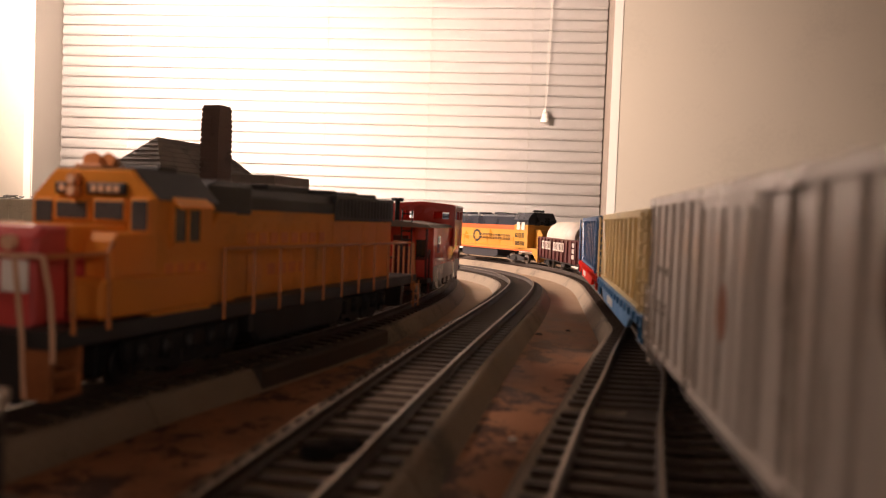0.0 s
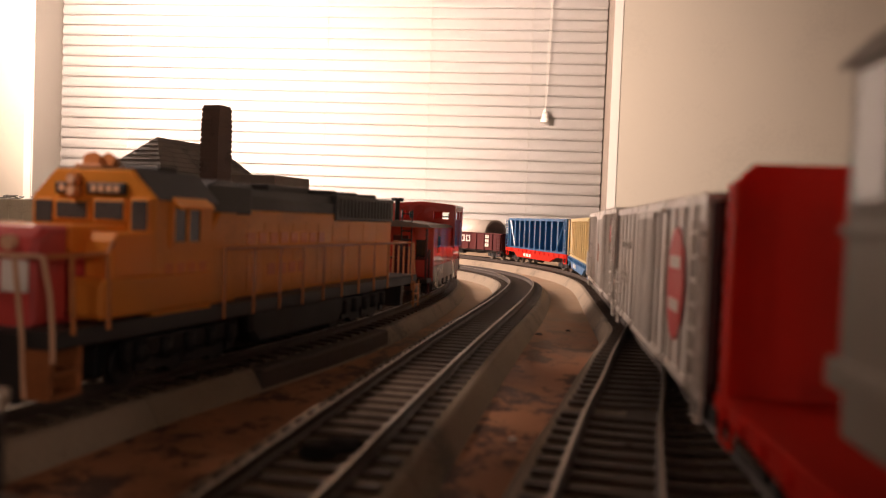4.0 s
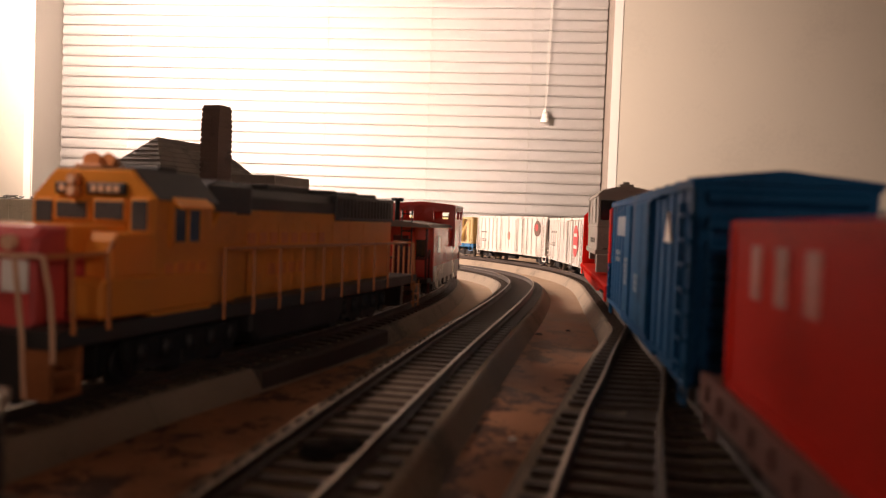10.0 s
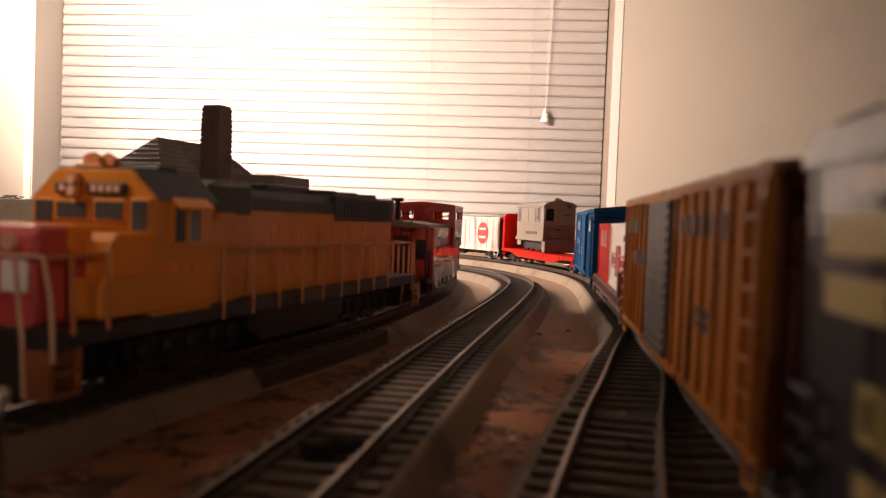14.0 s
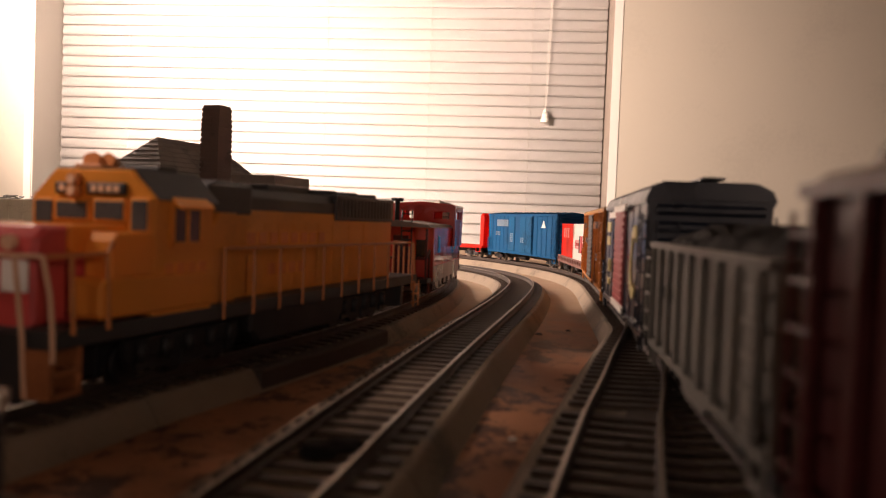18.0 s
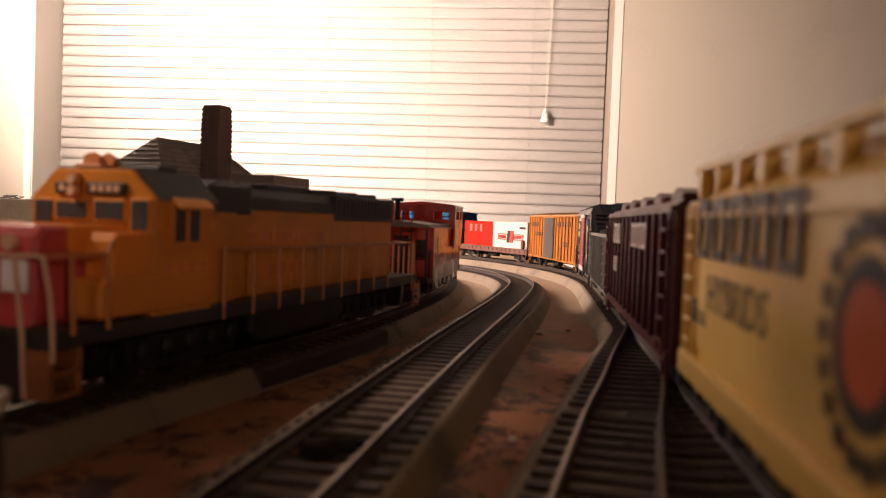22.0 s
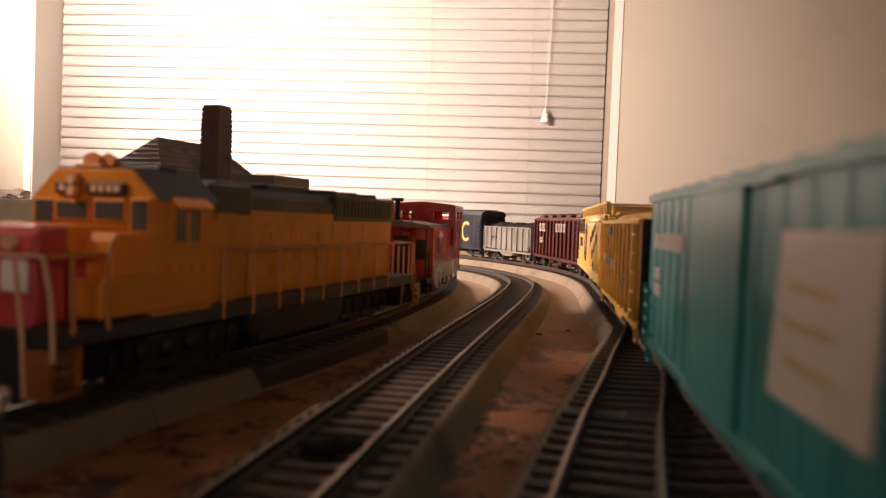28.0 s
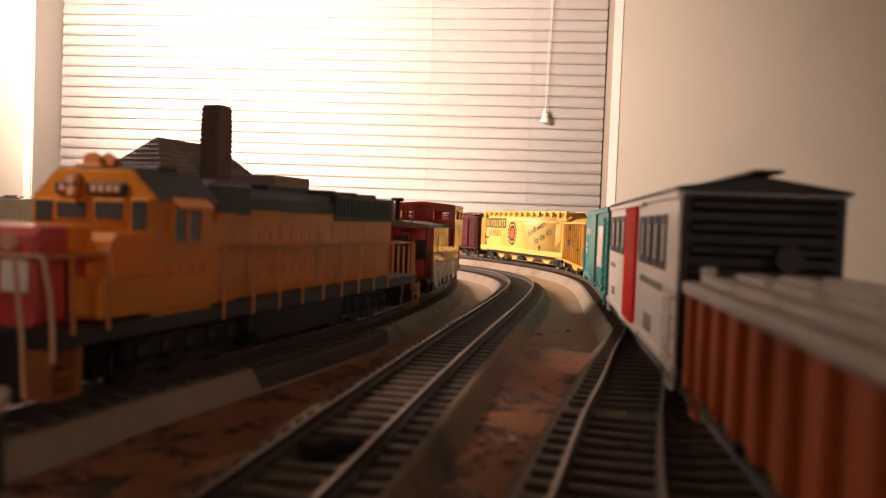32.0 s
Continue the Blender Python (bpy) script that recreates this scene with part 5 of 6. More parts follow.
def teal_boxcar():
    car, h = boxcar("boxcar", -2007.6, -2188.4, "teal boxcar with smooth doors and a cream panel", P_TEAL, P_TEAL, P_TEAL, P_TEAL, eave=49.2, ribs=16, rib_deep=0.2, door_x=(-12, 18), door_kind="flat", roof_rise=2.0)
    bm = B()
    bm_prism(bm, [(-50, 21.2), (-24.5, 20.6), (-27.5, 41.4), (-51.4, 41.4)], "y", 17.3, 18.0)
    part("panel", bm, P_CLEAN, car, "cream sign panel with a faint pattern")
    for k in range(3):
        bars(car, "lettering", -30, 25.5 + k * 4.4, 13, 1.0, 3, P_CREAM, y=18.0, hollow=False, gap=0.1)
    bars(car, "lettering", 62, 36, 34, 4, 9, P_CLEAN, hollow=False, gap=0.4)
    bars(car, "lettering", 60, 24, 8, 3, 3, P_CLEAN, hollow=False, rows=2)


def white_boxcar():
    car, h = boxcar("boxcar", -2199.9, -2380.2, "clean white boxcar with a red door and tall black letters", P_CLEAN, M_BLACK, M_BLACK, P_RED, eave=49.5, ribs=2, rib_deep=0.2, door_x=(-8.8, 15.4), door_kind="flat",
                    roof_rise=3.6, side_ladder=False, walkway=True)
    bars(car, "lettering", 65.5, 31.2, 47, 14.2, 3, M_BLACK, gap=0.20, label="tall black letter blocks")
    bars(car, "lettering", -14, 31.0, 43, 13.6, 4, M_BLACK, gap=0.20, label="tall black letter blocks")
    bars(car, "lettering", -19, 25.6, 34, 1.8, 12, P_GREYLET, hollow=False, gap=0.4)
    bars(car, "lettering", 60, 25.0, 14, 1.6, 5, P_GREYLET, hollow=False, gap=0.45)
    bars(car, "lettering", 54, 14, 9, 1.2, 4, P_GREYLET, hollow=False, rows=2, gap=0.4)
    bars(car, "lettering", -28, 13, 11, 1.2, 4, P_GREYLET, hollow=False, rows=3, gap=0.4)
    ladder(car, -h + 2, -h + 8, 17.5, 11, 28, 4, P_CLEAN)


def covered_gondola():
    car, h = new_car("gondola_car", -2397.0, -2580.1, "orange ribbed gondola car under a grey cover")
    w, top = 17.2, 29.0
    bm = B()
    bm_box(bm, -h + 1, h - 1, -w, w, 10, top)
    part("body", bm, P_GONORANGE, car)
    for sy in (-1, 1):
        rb = B()
        for i in range(15):
            x = -h + 3 + (2 * h - 6) * i / 14
            bm_prism(rb, [(x - 1.9, sy * (w - 0.2)), (x - 0.8, sy * (w + 1.6)), (x + 0.8, sy * (w + 1.6)), (x + 1.9, sy * (w - 0.2))], "z", 10.5, top - 0.6)
        split("side_post", rb, P_GONORANGE, car)
    bm = B()
    bm_box(bm, -h, h, -w - 2.2, w + 2.2, top - 0.4, top + 1.8, 0.5)
    part("cover_rim", bm, P_COVER, car, "pale grey rim")
    for i in range(7):
        x = -h + 2 + (2 * h - 4) * i / 7
        bm = B()
        bm_box(bm, x + 0.6, x + (2 * h - 4) / 7 - 0.6, -w + 1, w - 1, top + 1.8, top + 3.2, 0.5)
        for y in (-8, 0, 8):
            bm_box(bm, x + 2, x + (2 * h - 4) / 7 - 2, y - 2.6, y + 2.6, top + 3.1, top + 4.0, 0.4)
        part("cover_panel", bm, P_COVER, car)
    bm = B()
    bm_rod(bm, (h - 3, w - 2, top + 1), (h - 3, w - 2, top + 5), 1.4, 10)
    part("knob", bm, P_COVER, car)
    chassis(car, h, 10)
    stirrups(car, h, w, 10, P_GONORANGE)


def mark_grey(car, h):
    bars(car, "lettering", 30, 24, 12, 3, 4, M_BLACK, y=16.9, hollow=False)


def mark_maroon(car, h):
    bars(car, "lettering", 46, 35, 20, 7.6, 3, P_CLEAN, y=17.9, gap=0.42, label="white letter blocks")
    bars(car, "lettering", -4, 35, 30, 7.6, 4, P_CLEAN, y=17.9, gap=0.5, label="white letter blocks")
    bars(car, "lettering", 44, 24, 10, 1.1, 4, P_CLEAN, y=17.9, hollow=False, rows=4, gap=0.5)


def mark_gold(car, h):
    for x, z in ((37.2, 27.0), (29.8, 27.2), (21.8, 27.0), (13.6, 25.8), (2.6, 25.4)):
        bars(car, "lettering", x + 2.4, z - 2.1, 4.8, 4.2, 1, P_FADED, y=17.9, hollow=False, gap=0.02)
    for x in (29.3, 21.9):
        bars(car, "lettering", x + 2.0, 37.2, 4.0, 4.2, 1, P_FADED, y=17.9, hollow=False, gap=0.02)
    bars(car, "lettering", -20, 22, 11, 2, 3, P_FADED, y=17.9, hollow=False, gap=0.5)


lead_locomotive()
gondola()
ribbed_flat(460.2, 275.2, "red flat car with a tall ribbed blue frame", P_RED, P_BLUE, P_BLUE, "blue ribbed wall")
ribbed_flat(262.0, 77.8, "blue flat car with a cream frame round tan boards", P_FLATBLUE, P_CREAM, P_LUMBER, "tan upright boards")
reefers()
bulkhead_flat()
blue_boxcar()
container_car()
orange_boxcar()
navy_boxcar()
open_hopper(-1279.7, -1397.5, "grey hopper car heaped with coal", P_GREY, 37.5, P_COAL, 6.5, 9, 4, mark_grey, 3)
ribbed_covered_hopper(-1406.7, -1581.7, "maroon covered hopper car with white letter blocks", P_MAROON, 46.5, mark_maroon)
centre_hopper()
open_hopper(-1833.6, -1985, "golden yellow hopper car with a heaped yellow load", P_GOLD, 44.0, P_GOLD, 5.0, 11, 9, mark_gold, 3)
teal_boxcar()
white_boxcar()
covered_gondola()


# ---- things that stand still on the layout ----
P_LOCO = mat("loco_orange", (0.82, 0.315, 0.042), 0.40, vary=0.07, coat=0.15, glow=0.35)
P_SHIELD = mat("windshield_grey", (0.06, 0.056, 0.055), 0.12, vary=0.2, bump=0)
P_NOSE = mat("loco_red", (0.50, 0.055, 0.05), 0.45, vary=0.08, coat=0.3)
P_DARKGREY = mat("loco_dark_grey", (0.026, 0.025, 0.026), 0.5, vary=0.14)
P_HANDRAIL = mat("handrail_orange", (0.46, 0.165, 0.045), 0.45, vary=0.06)
P_PALE = mat("pale_handrail", (0.62, 0.38, 0.24), 0.5, vary=0.05)
# the locomotive's orange, darkened so the steps carry their shade in the colour
P_STEP = mat("step_shade_orange", (0.30, 0.105, 0.035), 0.5, vary=0.12)
P_SHINGLE = mat("shingle_grey", (0.21, 0.195, 0.175), 0.9, vary=0.2, scale=500, bump=1.0)
P_BRICK = mat("chimney_brown", (0.15, 0.11, 0.095), 0.85, vary=0.2, scale=400, bump=1.0)
P_FAINT = mat("faint_letter", (0.68, 0.19, 0.026), 0.4, vary=0.08)
P_CABOOSE = mat("caboose_red", (0.66, 0.07, 0.05), 0.24, vary=0.07, coat=0.7, glow=0.38)


def side_frame(a, b, half_width):
    """The pose of a thing that heads from b to a, whose left flank (y) runs from a to b, and half its length."""
    a, b = Vector(a), Vector(b)
    d = (a - b).normalized()
    mid = (a + b) / 2 + Vector((d.y, -d.x)) * half_width
    return at_mm(mid.x, mid.y, 0, math.degrees(math.atan2(d.y, d.x))), (a - b).length / 2


def parked_locomotive():
    m, h = side_frame((-74.8, 154.0), (-10.7, 364.7), 17.4)
    LENGTHEN["diesel_locomotive.001"], h = h / 88.3, 88.3
    car = thing("diesel_locomotive", m, "parked orange model diesel locomotive with a red nose and dark roof", "locomotive")
    xc = h - 25.0            # cab front
    xr = xc - 19.2           # cab rear
    box_part("walkway", car, P_DARKGREY, [(-h + 1, h - 1, -17.3, 17.3, 12.8, 16.6)], 0.3)
    bm = B()
    bm_prism(bm, [(-17.3, 16.6), (-17.3, 43.5), (-10.5, 50), (10.5, 50), (17.3, 43.5), (17.3, 16.6)], "x", xr, xc, 0.4)
    part("cab", bm, P_LOCO, car)
    bm = B()
    bm_prism(bm, [(-17.9, 43.2), (-10.8, 50.4), (10.8, 50.4), (17.9, 43.2), (17.0, 43.4), (10.4, 49.4), (-10.4, 49.4), (-17.0, 43.4)], "x", xr - 1.5, xc - 1.0)
    part("cab_roof", bm, P_DARKGREY, car, "dark grey sloping cab roof")
    bm = B()
    bm_prism(bm, [(77.2, 16.6), (77.2, 37.0), (82.5, 36.6), (84.6, 34.6), (85.2, 31), (85.2, 16.6)], "y", -9.5, 9.5, 0.9)
    part("nose", bm, P_NOSE, car, "red low nose")
    box_part("nose_rear", car, P_LOCO, [(xc - 1, 77.1, -9.5, 9.5, 31.2, 37.1)], 0.5, "orange rear of the nose")
    box_part("nose_base", car, P_NOSE, [(xc - 1, 77.1, -9.4, 9.4, 16.6, 31.1)], 0.2)
    box_part("nose_cap", car, P_PALE, [(71, 77, -15.4, -9.7, 36.4, 37.4)], 0.2, "pale edge above the nose")
    box_part("long_hood", car, P_LOCO, [(-h + 15, xr + 0.5, -10.6, 10.6, 16.6, 42)], 0.5)
    bm = B()
    bm_prism(bm, [(-10.8, 42), (-10.8, 45.6), (-8.4, 48.4), (8.4, 48.4), (10.8, 45.6), (10.8, 42)], "x", -h + 15, xr)
    part("hood_roof", bm, P_DARKGREY, car)
    box_part("dynamic_brake", car, P_DARKGREY, [(xr - 23, xr - 5, -11.6, 11.6, 40.6, 48.8)], 0.8)
    box_part("radiator_grille", car, P_DARKGREY, [(-h + 15.2, -h + 62, -11.5, 11.5, 39.6, 49.0)], 0.5)
    for k in range(16):
        box_part("grille_slat", car, P_DARKGREY, [(-h + 18 + k * 2.7, -h + 19.2 + k * 2.7, -11.9, 11.9, 41, 47.6)])
    for x in (-h + 24, -h + 40, -h + 56):
        bm = B()
        bm_rod(bm, (x, 0, 48.4), (x, 0, 50.6), 7.0, 20)
        part("roof_fan", bm, P_DARKGREY, car)
    box_part("roof_hatch", car, P_DARKGREY, [(-14, 8, -7.5, 7.5, 48.2, 50.4)], 0.5)
    box_part("roof_hatch", car, P_DARKGREY, [(14, 30, -6, 6, 48.2, 50.0)], 0.5)
    # cab front
    for y0, y1 in ((-0.8, 10.0), (-9.8, -6.2)):
        nb = box_part("number_board", car, M_BLACK, [(xc - 0.2, xc + 0.9, y0, y1, 44.0, 46.9)], 0.6, "dark number board")
        n = 4 if y1 > 0 else 1
        box_part("numeral", nb, P_PALE, [(xc + 0.8, xc + 1.1, y0 + 1.5 + k * 2.1, y0 + 2.9 + k * 2.1, 44.7, 46.3) for k in range(n)])
    for y0, y1, z0, z1 in ((1.5, 9.5, 38.3, 42.6), (-9.3, -0.6, 38.3, 42.2), (11.7, 16.0, 36.0, 43.0), (-15.4, -10.4, 37.2, 42.5)):
        frame_ = box_part("windshield_frame", car, P_LOCO, [(xc - 0.3, xc + 0.7, y0 - 0.6, y1 + 0.6, z0 - 0.6, z1 + 0.6)], 0.5)
        box_part("windshield", frame_, P_SHIELD, [(xc + 0.1, xc + 0.95, y0, y1, z0, z1)], 0.4)
    for z in (44.8, 47.4):
        bm = B()
        bm_rod(bm, (xc, -3.9, z), (xc + 2.0, -3.9, z), 1.6, 14)
        lamp_ = part("headlight", bm, P_HANDRAIL, car)
        bm = B()
        bm_rod(bm, (xc + 1.9, -3.9, z), (xc + 2.2, -3.9, z), 1.1, 14)
        part("lens", bm, P_PALE, lamp_)
    bm = B()
    bm_box(bm, xc - 9, xc - 2, -7.5, 0.5, 50.2, 51.4, 0.5)
    bm_rod(bm, (xc - 6, -3.5, 50.4), (xc - 6, -3.5, 53.0), 1.6, 10)
    part("horn_base", bm, P_HANDRAIL, car, "orange horn mount")
    for y, x in ((-6.4, 3.4), (-3.6, 5), (-0.8, 3.4)):
        bm = B()
        bm_rod(bm, (xc - 8, y, 52.2), (xc - 8 + x, y, 52.6), 0.9, 10, 1.8)
        part("horn", bm, P_HANDRAIL, car)
    box_part("roof_box", car, P_DARKGREY, [(xc - 16, xc - 10, -2, 9, 50.2, 51.8)], 0.5)
    for sy in (-1, 1):
        box_part("cab_window", car, P_SHIELD, [(xc - 14.2, xc - 5.4, *sorted((sy * 17.1, sy * 17.6)), 33.4, 42)], 0.2)
        for q in ((xc - 15.2, xc - 14.0, 32.6, 42.6), (xc - 5.6, xc - 4.4, 32.6, 42.6), (xc - 10.2, xc - 9.4, 33, 42.4), (xc - 15.2, xc - 4.4, 32.2, 33.6)):
            box_part("window_frame", car, P_LOCO, [(q[0], q[1], *sorted((sy * 17.2, sy * 18.0)), q[2], q[3])])
        bm = B()
        bm_prism(bm, [(sy * 17.2, 43.2), (sy * 19.8, 41.3), (sy * 19.8, 42.0), (sy * 17.2, 44.1)], "x", xc - 16.5, xc - 5.0)
        part("sunshade", bm, P_LOCO, car, "orange sunshade over the cab window")
        bm = B()
        bm_prism(bm, [(xr + 0.4, 17.6), (xc + 13.7, 17.6), (xc + 14.3, 18.6), (xc + 14.3, 24.8), (xc + 13.0, 26.2), (xr + 0.4, 26.2)], "y", *sorted((sy * 9.6, sy * 17.9)), 0.5)
        part("battery_box", bm, P_LOCO, car, "long orange box below the cab")
        bm = B()
        bm_prism(bm, [(xc - 0.5, 26.1), (xc + 10.6, 26.1), (xc + 10.8, 33.9), (xc + 9.4, 35.7), (xc - 0.5, 35.7)], "y", *sorted((sy * 9.6, sy * 17.2)), 0.4)
        part("cab_step_box", bm, P_LOCO, car, "orange sloped box in front of the cab")
        bm = B()
        bm_prism(bm, [(xr - 2, 16.6), (xr - 2, 34), (xr - 7, 41), (xr - 14, 41), (xr - 14, 16.6)], "y", *sorted((sy * 10, sy * 13.6)), 0.4)
        part("filter_box", bm, P_LOCO, car)
        xs = [-57.0 + i * 96.6 / 8 for i in range(9)]
        for x in xs:
            bm = B()
            bm_rod(bm, (x, sy * 17.5, 13.0), (x, sy * 17.5, 31.5), 0.42, 6)
            part("handrail_post", bm, P_HANDRAIL, car)
        bm = B()
        bm_rod(bm, (xs[0] - 17, sy * 17.5, 31), (xs[-1], sy * 17.5, 31.5), 0.42, 6)
        part("handrail", bm, P_HANDRAIL, car)
        for k in range(8):
            x = -h + 66 + k * 7.4
            if x + 6 > xr - 14:
                break
            box_part("hood_door", car, P_LOCO, [(x, x + 6.6, *sorted((sy * 10.5, sy * 10.7)), 18.5, 38.5)])
        for k in range(4):
            x = -h + 18 + k * 11.5
            box_part("hood_door", car, P_LOCO, [(x, x + 10.6, *sorted((sy * 10.5, sy * 10.7)), 18.5, 38.5)])
        bm = B()
        bm_wire(bm, [(h - 0.6, sy * 16.2, 31.2), (83.8, sy * 17.4, 31.2), (75.6, sy * 17.4, 31.4), (xc + 10.8, sy * 17.3, 34)], 0.5, 6)
        bm_rod(bm, (83.3, sy * 17.6, 15.5), (83.8, sy * 17.4, 31.2), 0.5, 6)
        bm_rod(bm, (75.4, sy * 17.9, 15.5), (75.6, sy * 17.4, 31.4), 0.5, 6)
        part("nose_handrail", bm, P_HANDRAIL, car)
        for sx, mt in ((1, P_PALE), (-1, P_HANDRAIL)):
            bm = B()
            x = sx * (h - 2)
            if sx > 0:
                bm_wire(bm, [(h - 0.2, sy * 2, 31), (h - 0.2, sy * 15.4, 31.2), (h - 0.2, sy * 17.2, 24), (h - 0.2, sy * 17.9, 18), (h - 0.2, sy * 18.2, 10.8)], 0.5, 6)
                part("end_railing", bm, mt, car)
                bm = B()
                bm_wire(bm, [(h - 0.2, sy * 8.6, 31), (h - 0.2, sy * 9.8, 22), (h - 0.2, sy * 10.8, 15), (h - 0.2, sy * 11.2, 8), (h - 0.2, sy * 11.8, 3.2)], 0.5, 6)
                part("step_rail", bm, mt, car)
            else:
                bm_wire(bm, [(x, sy * 6, 16), (x, sy * 6, 31), (x, sy * 15.5, 30.5), (x + 0.5, sy * 17.0, 10)], 0.45, 6)
                part("end_railing", bm, mt, car)
                bm = B()
                bm_wire(bm, [(sx * (h - 7.0), sy * 17.2, 10), (sx * (h - 6.8), sy * 17.2, 30.4)], 0.42, 6)
                part("step_rail", bm, mt, car)
            x0, x1 = sorted((sx * (h - 7), sx * (h - 0.5)))
            y0, y1 = sorted((sy * 10.5, sy * 17.3))
            if sx < 0:
                ladder(car, x0 + 0.5, x1 - 0.5, sy * 17.0, 2.5, 14, 3, P_HANDRAIL)
                for y in (8.5, 11, 13.5):
                    bm = B()
                    bm_rod(bm, (x, sy * y, 16), (x, sy * y, 29), 0.4, 6)
                    part("railing_slat", bm, mt, car)
                continue
            for z in (3.2, 7.6):
                box_part("step", car, P_STEP, [(x0, x1, y0, y1, z, z + 0.9)])
            box_part("step_side", car, P_STEP, [(*sorted((sx * (h - 7.4), sx * (h - 6.6))), y0, y1, 3.2, 12.9)])
            box_part("step_side", car, P_STEP, [(*sorted((sx * (h - 1.2), sx * (h - 0.2))), y0, y1, 3.2, 12.9)])
    for sx in (-1, 1):
        bm = B()
        bm_prism(bm, [(sx * (h - 0.5), 2), (sx * (h + 0.5), 16), (sx * (h - 2), 16), (sx * (h - 3), 2)], "y", -10.4, 10.4)
        part("pilot", bm, P_DARKGREY, car)
        truck(car, sx * (h - 42), (-19, 0, 19), deep=True)
    bm = B()
    bm_prism(bm, [(-24, 3), (-28, 7), (-28, 12.8), (24, 12.8), (24, 7), (20, 3)], "y", -14.5, 14.5, 0.8)
    part("fuel_tank", bm, M_BLACK, car)
    couplers(car, h)
    box_part("lettering", car, P_FAINT, [(22 - k * 5.4 - 3.8, 22 - k * 5.4, 10.6, 10.9, 32, 35.4) for k in range(8)], 0, "faint reddish letter blocks on the hood")
    box_part("lettering", car, P_FAINT, [(12 - k * 5.4 - 3.8, 12 - k * 5.4, 10.6, 10.9, 22.5, 26) for k in range(4)])
    box_part("numeral", car, P_FAINT, [(xc - 3.4 - k * 3.6 - 2.4, xc - 3.4 - k * 3.6, 17.3, 17.55, 23, 28.5) for k in range(4)])
    bm = B()
    bm_rod(bm, (84.0, 4, 33.4), (86.2, 4, 33.4), 1.5, 14)
    part("nose_light", bm, P_PALE, car)
    box_part("nose_stripe", car, P_CLEAN, [(85.0, 85.5, 2.0, 8.6, 23.5, 30.0)], 0, "white patch on the nose")


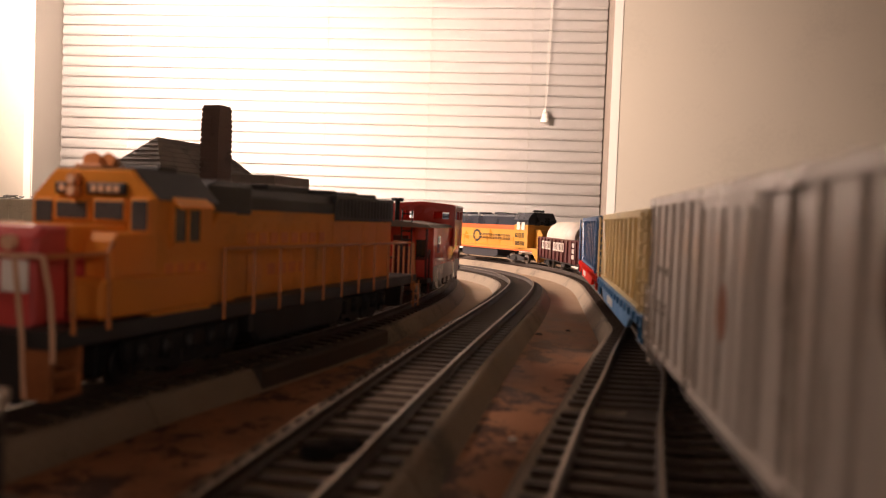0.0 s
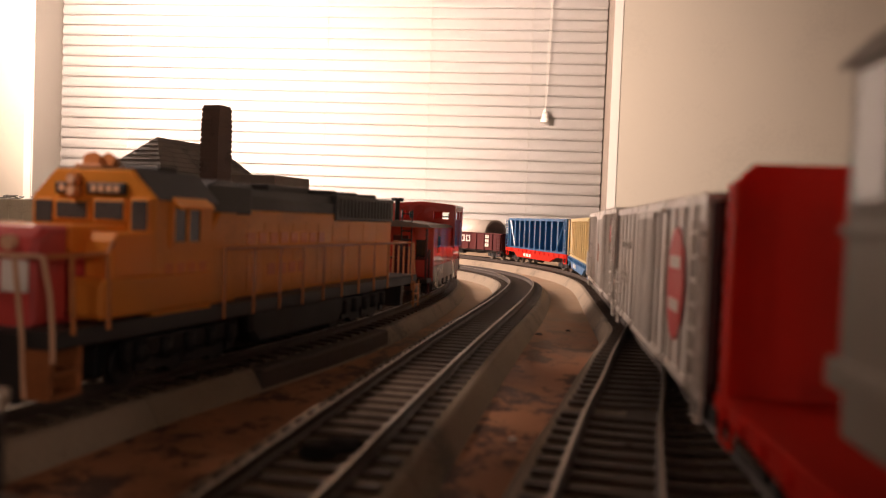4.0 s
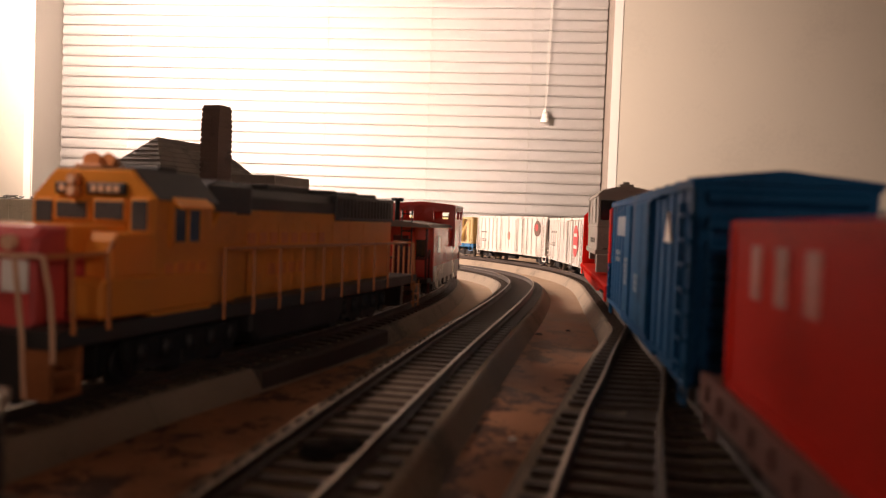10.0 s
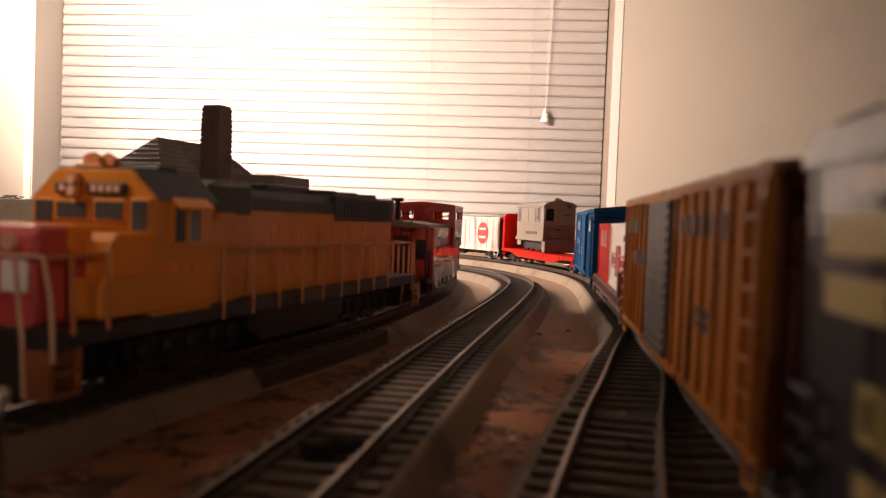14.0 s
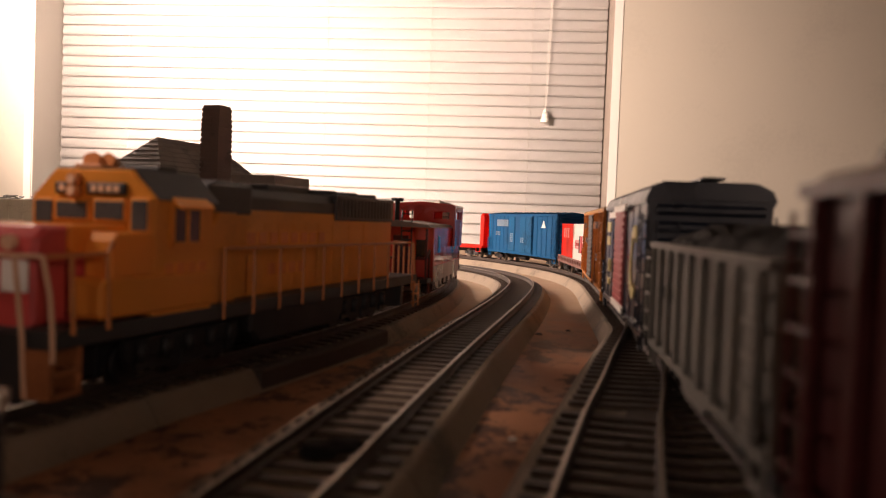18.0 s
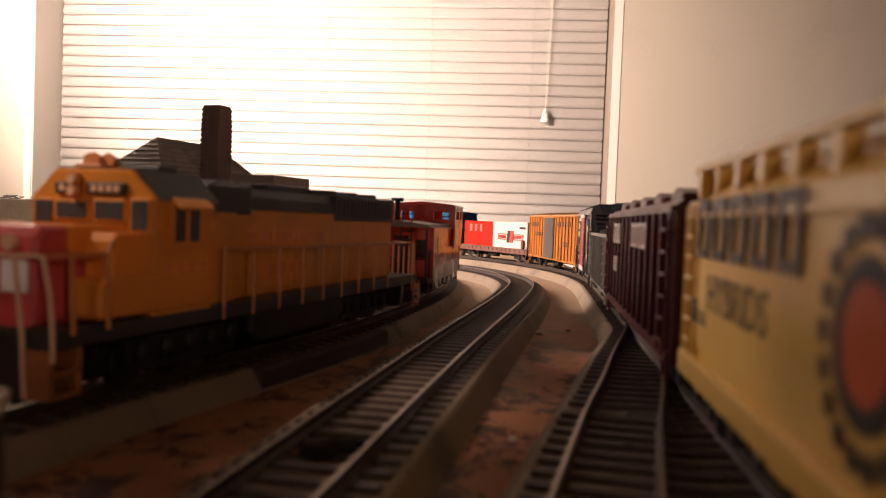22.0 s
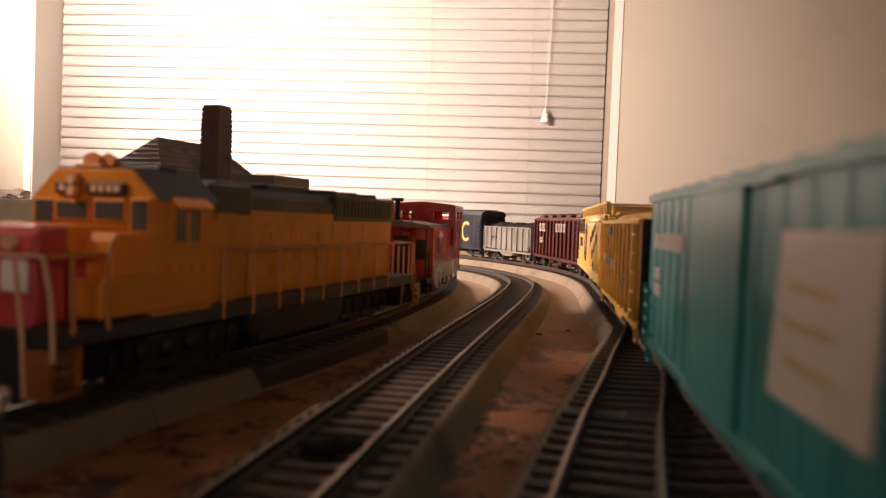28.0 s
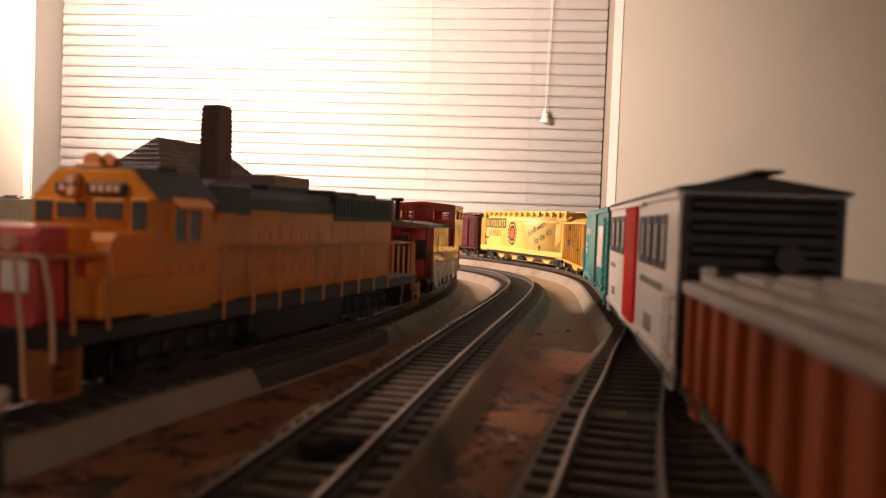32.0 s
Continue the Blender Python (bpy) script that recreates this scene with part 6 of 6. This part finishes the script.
def caboose():
    m, h = side_frame((-4.6, 410.9), (10.2, 519.7), 17.2)
    LENGTHEN["caboose"], h = h / 43.1, 43.1
    car = thing("caboose", m, "glossy red model caboose with a wide cupola", "caboose")
    box_part("body", car, P_CABOOSE, [(-h, h, -17, 17, 10, 37.6)], 0.5)
    bm = B()
    bm_prism(bm, [(-17.6, 37.4), (-16, 38.8), (0, 40.6), (16, 38.8), (17.6, 37.4)], "x", -h - 12, h + 12)
    part("roof", bm, mat("caboose_roof", (0.22, 0.17, 0.15), 0.55, vary=0.12), car, "dull grey-brown roof")
    P_SKIRT = mat("skirt_grey", (0.20, 0.16, 0.145), 0.28, vary=0.15)
    for sy in (-1, 1):
        box_part("side_skirt", car, P_SKIRT, [(-h + 0.5, h - 0.5, *sorted((sy * 16.8, sy * 17.25)), 9.4, 17.5)], 0.1, "dull grey band along the bottom")
        for k in range(6):
            x = -h + 6 + k * (2 * h - 12) / 5.5
            box_part("skirt_tooth", car, P_SKIRT, [(x, x + 6, *sorted((sy * 16.6, sy * 17.1)), 6.4, 9.4)])
    # the cupola's end walls have open windows
    x1, x0 = h - 54, -h + 1
    for x in (x0, x1 - 1.2):
        for y0, y1, z0, z1 in ((-19, 19, 37.4, 42.2), (-19, 19, 46.6, 49.6), (-19, -15.5, 42.2, 46.6), (-6, 6, 42.2, 46.6), (15.5, 19, 42.2, 46.6)):
            box_part("cupola_wall", car, P_CABOOSE, [(x, x + 1.2, y0, y1, z0, z1)])
    for sy in (-1, 1):
        y0, y1 = sorted((sy * 17.9, sy * 19))
        box_part("cupola_side", car, P_CABOOSE, [(x0 + 1.2, x1 - 1.2, y0, y1, 26, 42)])
        box_part("cupola_side", car, P_CABOOSE, [(x0 + 1.2, x1 - 1.2, y0, y1, 47, 49.6)])
        for xa, xb in ((x0 + 1.2, x0 + 4), (x0 + 12, x0 + 15), (x1 - 5, x1 - 1.2)):
            box_part("cupola_side", car, P_CABOOSE, [(xa, xb, y0, y1, 42, 47)])
        for x in (-h + 16, h - 18):
            box_part("window", car, P_GLASS, [(x, x + 7, *sorted((sy * 16.8, sy * 17.3)), 24, 33)], 0.3)
    bm = B()
    bm_prism(bm, [(-19.8, 49.6), (-18, 50.8), (0, 52.2), (18, 50.8), (19.8, 49.6)], "x", x0 - 2, x1 + 2)
    part("cupola_roof", bm, P_CABOOSE, car)
    for sx in (-1, 1):
        box_part("platform", car, M_BLACK, [(*sorted((sx * h, sx * (h + 12))), -16.5, 16.5, 10, 12)])
        for y in (-15.5, 15.5):
            bm = B()
            bm_rod(bm, (sx * (h + 11), y, 12), (sx * (h + 11), y, 37), 0.6, 6)
            part("corner_post", bm, P_MAROON, car)
            bm = B()
            bm_wire(bm, [(sx * (h + 3), y, 4), (sx * (h + 3), y, 26), (sx * (h + 11), y, 22)], 0.6, 6)
            part("grab_rail", bm, P_MAROON, car)
        bm = B()
        bm_rod(bm, (sx * (h + 11), -15, 22), (sx * (h + 11), 15, 22), 0.6, 6)
        part("end_railing", bm, P_MAROON, car)
        ladder(car, 3, 8, sx * (h + 11), 12, 46, 8, M_BLACK, end=True, proud=0.6)
        box_part("end_door", car, P_MAROON, [(*sorted((sx * (h - 0.4), sx * (h + 0.4))), -4, 4, 12.5, 33)], 0.3)
        for y in (-12, 8):
            box_part("window", car, P_GLASS, [(*sorted((sx * (h - 0.3), sx * (h + 0.4))), y, y + 5, 22, 31)], 0.2)
        truck(car, sx * (h - 16), (-9, 9))
    bm = B()
    bm_rod(bm, (h - 2, -3, 40), (h - 2, -3, 50.4), 1.3, 10)
    bm_rod(bm, (h - 2, -3, 50.2), (h - 2, -3, 52), 3.2, 12)
    part("smoke_stack", bm, M_BLACK, car)
    couplers(car, h + 12)


def station():
    st = thing("model_station", at_mm(-219.5, 614, -10.2, 70), "grey model station with a shingled hip roof and tall chimney", "model house")
    e = 56
    box_part("wall", st, mat("station_wall", (0.28, 0.24, 0.20), 0.8, vary=0.15), [(-e + 8, 75 + e - 8, -e + 8, e - 8, 0, 52)])
    bm = B()
    v = [bm.verts.new(p) for p in ((-e, -e, 50), (75 + e, -e, 50), (75 + e, e, 50), (-e, e, 50), (0, 0, 106.5), (75, 0, 106.5))]
    for f in ((0, 1, 5, 4), (1, 2, 5), (2, 3, 4, 5), (3, 0, 4), (3, 2, 1, 0)):
        bm.faces.new([v[i] for i in f])
    roof = part("roof", bm, P_SHINGLE, st, "grey shingled hip roof")
    # courses of shingles
    for k in range(1, 15):
        f = k / 15
        z = 106.5 - 56.5 * f + 0.2
        d = e * f
        bm = B()
        ring = [(-d, -d), (75 + d, -d), (75 + d, d), (-d, d)]
        for (ax, ay), (bx, by) in zip(ring, ring[1:] + ring[:1]):
            bm_rod(bm, (ax, ay, z), (bx, by, z), 0.55, 4)
        part("shingle_course", bm, P_SHINGLE, roof)
    bm = B()
    bm_prism(bm, [(-1.5, 50), (-1.5, 112), (0, 130), (13.5, 130), (15, 112), (15, 50)], "y", -56, -41, 0.4)
    ch = part("chimney", bm, P_BRICK, st, "tall brown brick chimney")
    for k in range(16):
        z = 70 + k * 3.7
        g = 0.0 if z < 112 else (z - 112) / 18 * 1.5
        box_part("brick_course", ch, P_BRICK, [(-1.9 + g, 15.4 - g, -56.4, -40.6, z, z + 2.6)], 0.15)
    box_part("chimney_base", st, P_SHINGLE, [(-6, 20, -62, -36, 60, 72)], 0.5)
    box_part("annex_roof", st, P_SHINGLE, [(10, 60, -98, -60, 70, 80)], 1.0)
    box_part("annex_wall", st, P_BRICK, [(14, 56, -94, -60, 0, 70)])


def parked_gondola():
    car = thing("gondola_car", at_mm(-500, 819, 0, 4), "pale grey-green model gondola with a scrap load parked at the back", "train car")
    P = mat("grey_green", (0.50, 0.51, 0.45), 0.6, vary=0.12)
    h = 96
    box_part("body", car, P, [(-h, h, -17, 17, 12, 46)], 0.6)
    for i in range(14):
        x = -h + 4 + i * (2 * h - 8) / 13
        box_part("side_post", car, P, [(x - 0.8, x + 0.8, -18, -16.8, 12, 45)])
    box_part("rim", car, P, [(-h - 0.5, h + 0.5, -18, 18, 45, 47)], 0.4)
    rnd = random.Random(5)
    for i in range(22):
        x = rnd.uniform(-h + 6, h - 6)
        bm = B()
        bm_wire(bm, [(x + rnd.uniform(-9, 9), rnd.uniform(-14, 14), 46.5 + rnd.uniform(0, 4)) for _ in range(4)], 0.7, 5)
        part("scrap", bm, P_GREYDOOR, car)
    chassis(car, h, 12)


parked_locomotive()
caboose()
station()
parked_gondola()


# ---- what moves ----
def motions():
    ticks = [i * 0.5 for i in range(65)]
    for car, front, rear in TRAIN:
        walk(car, [(t, car_pose(front, rear, t)) for t in ticks])
    # the train's wheels roll on their treads
    turns = [(i * 0.1, math.degrees((run(i * 0.1) - run(0)) / 4.75)) for i in range(321)]
    moving = {car for car, _, _ in TRAIN}
    for w in WHEELS:
        if w.parent.parent in moving:
            hub = w.matrix_basis.copy()
            walk(w, [(t, hub @ Matrix.Rotation(radians(a), 4, "Y")) for t, a in turns])


motions()
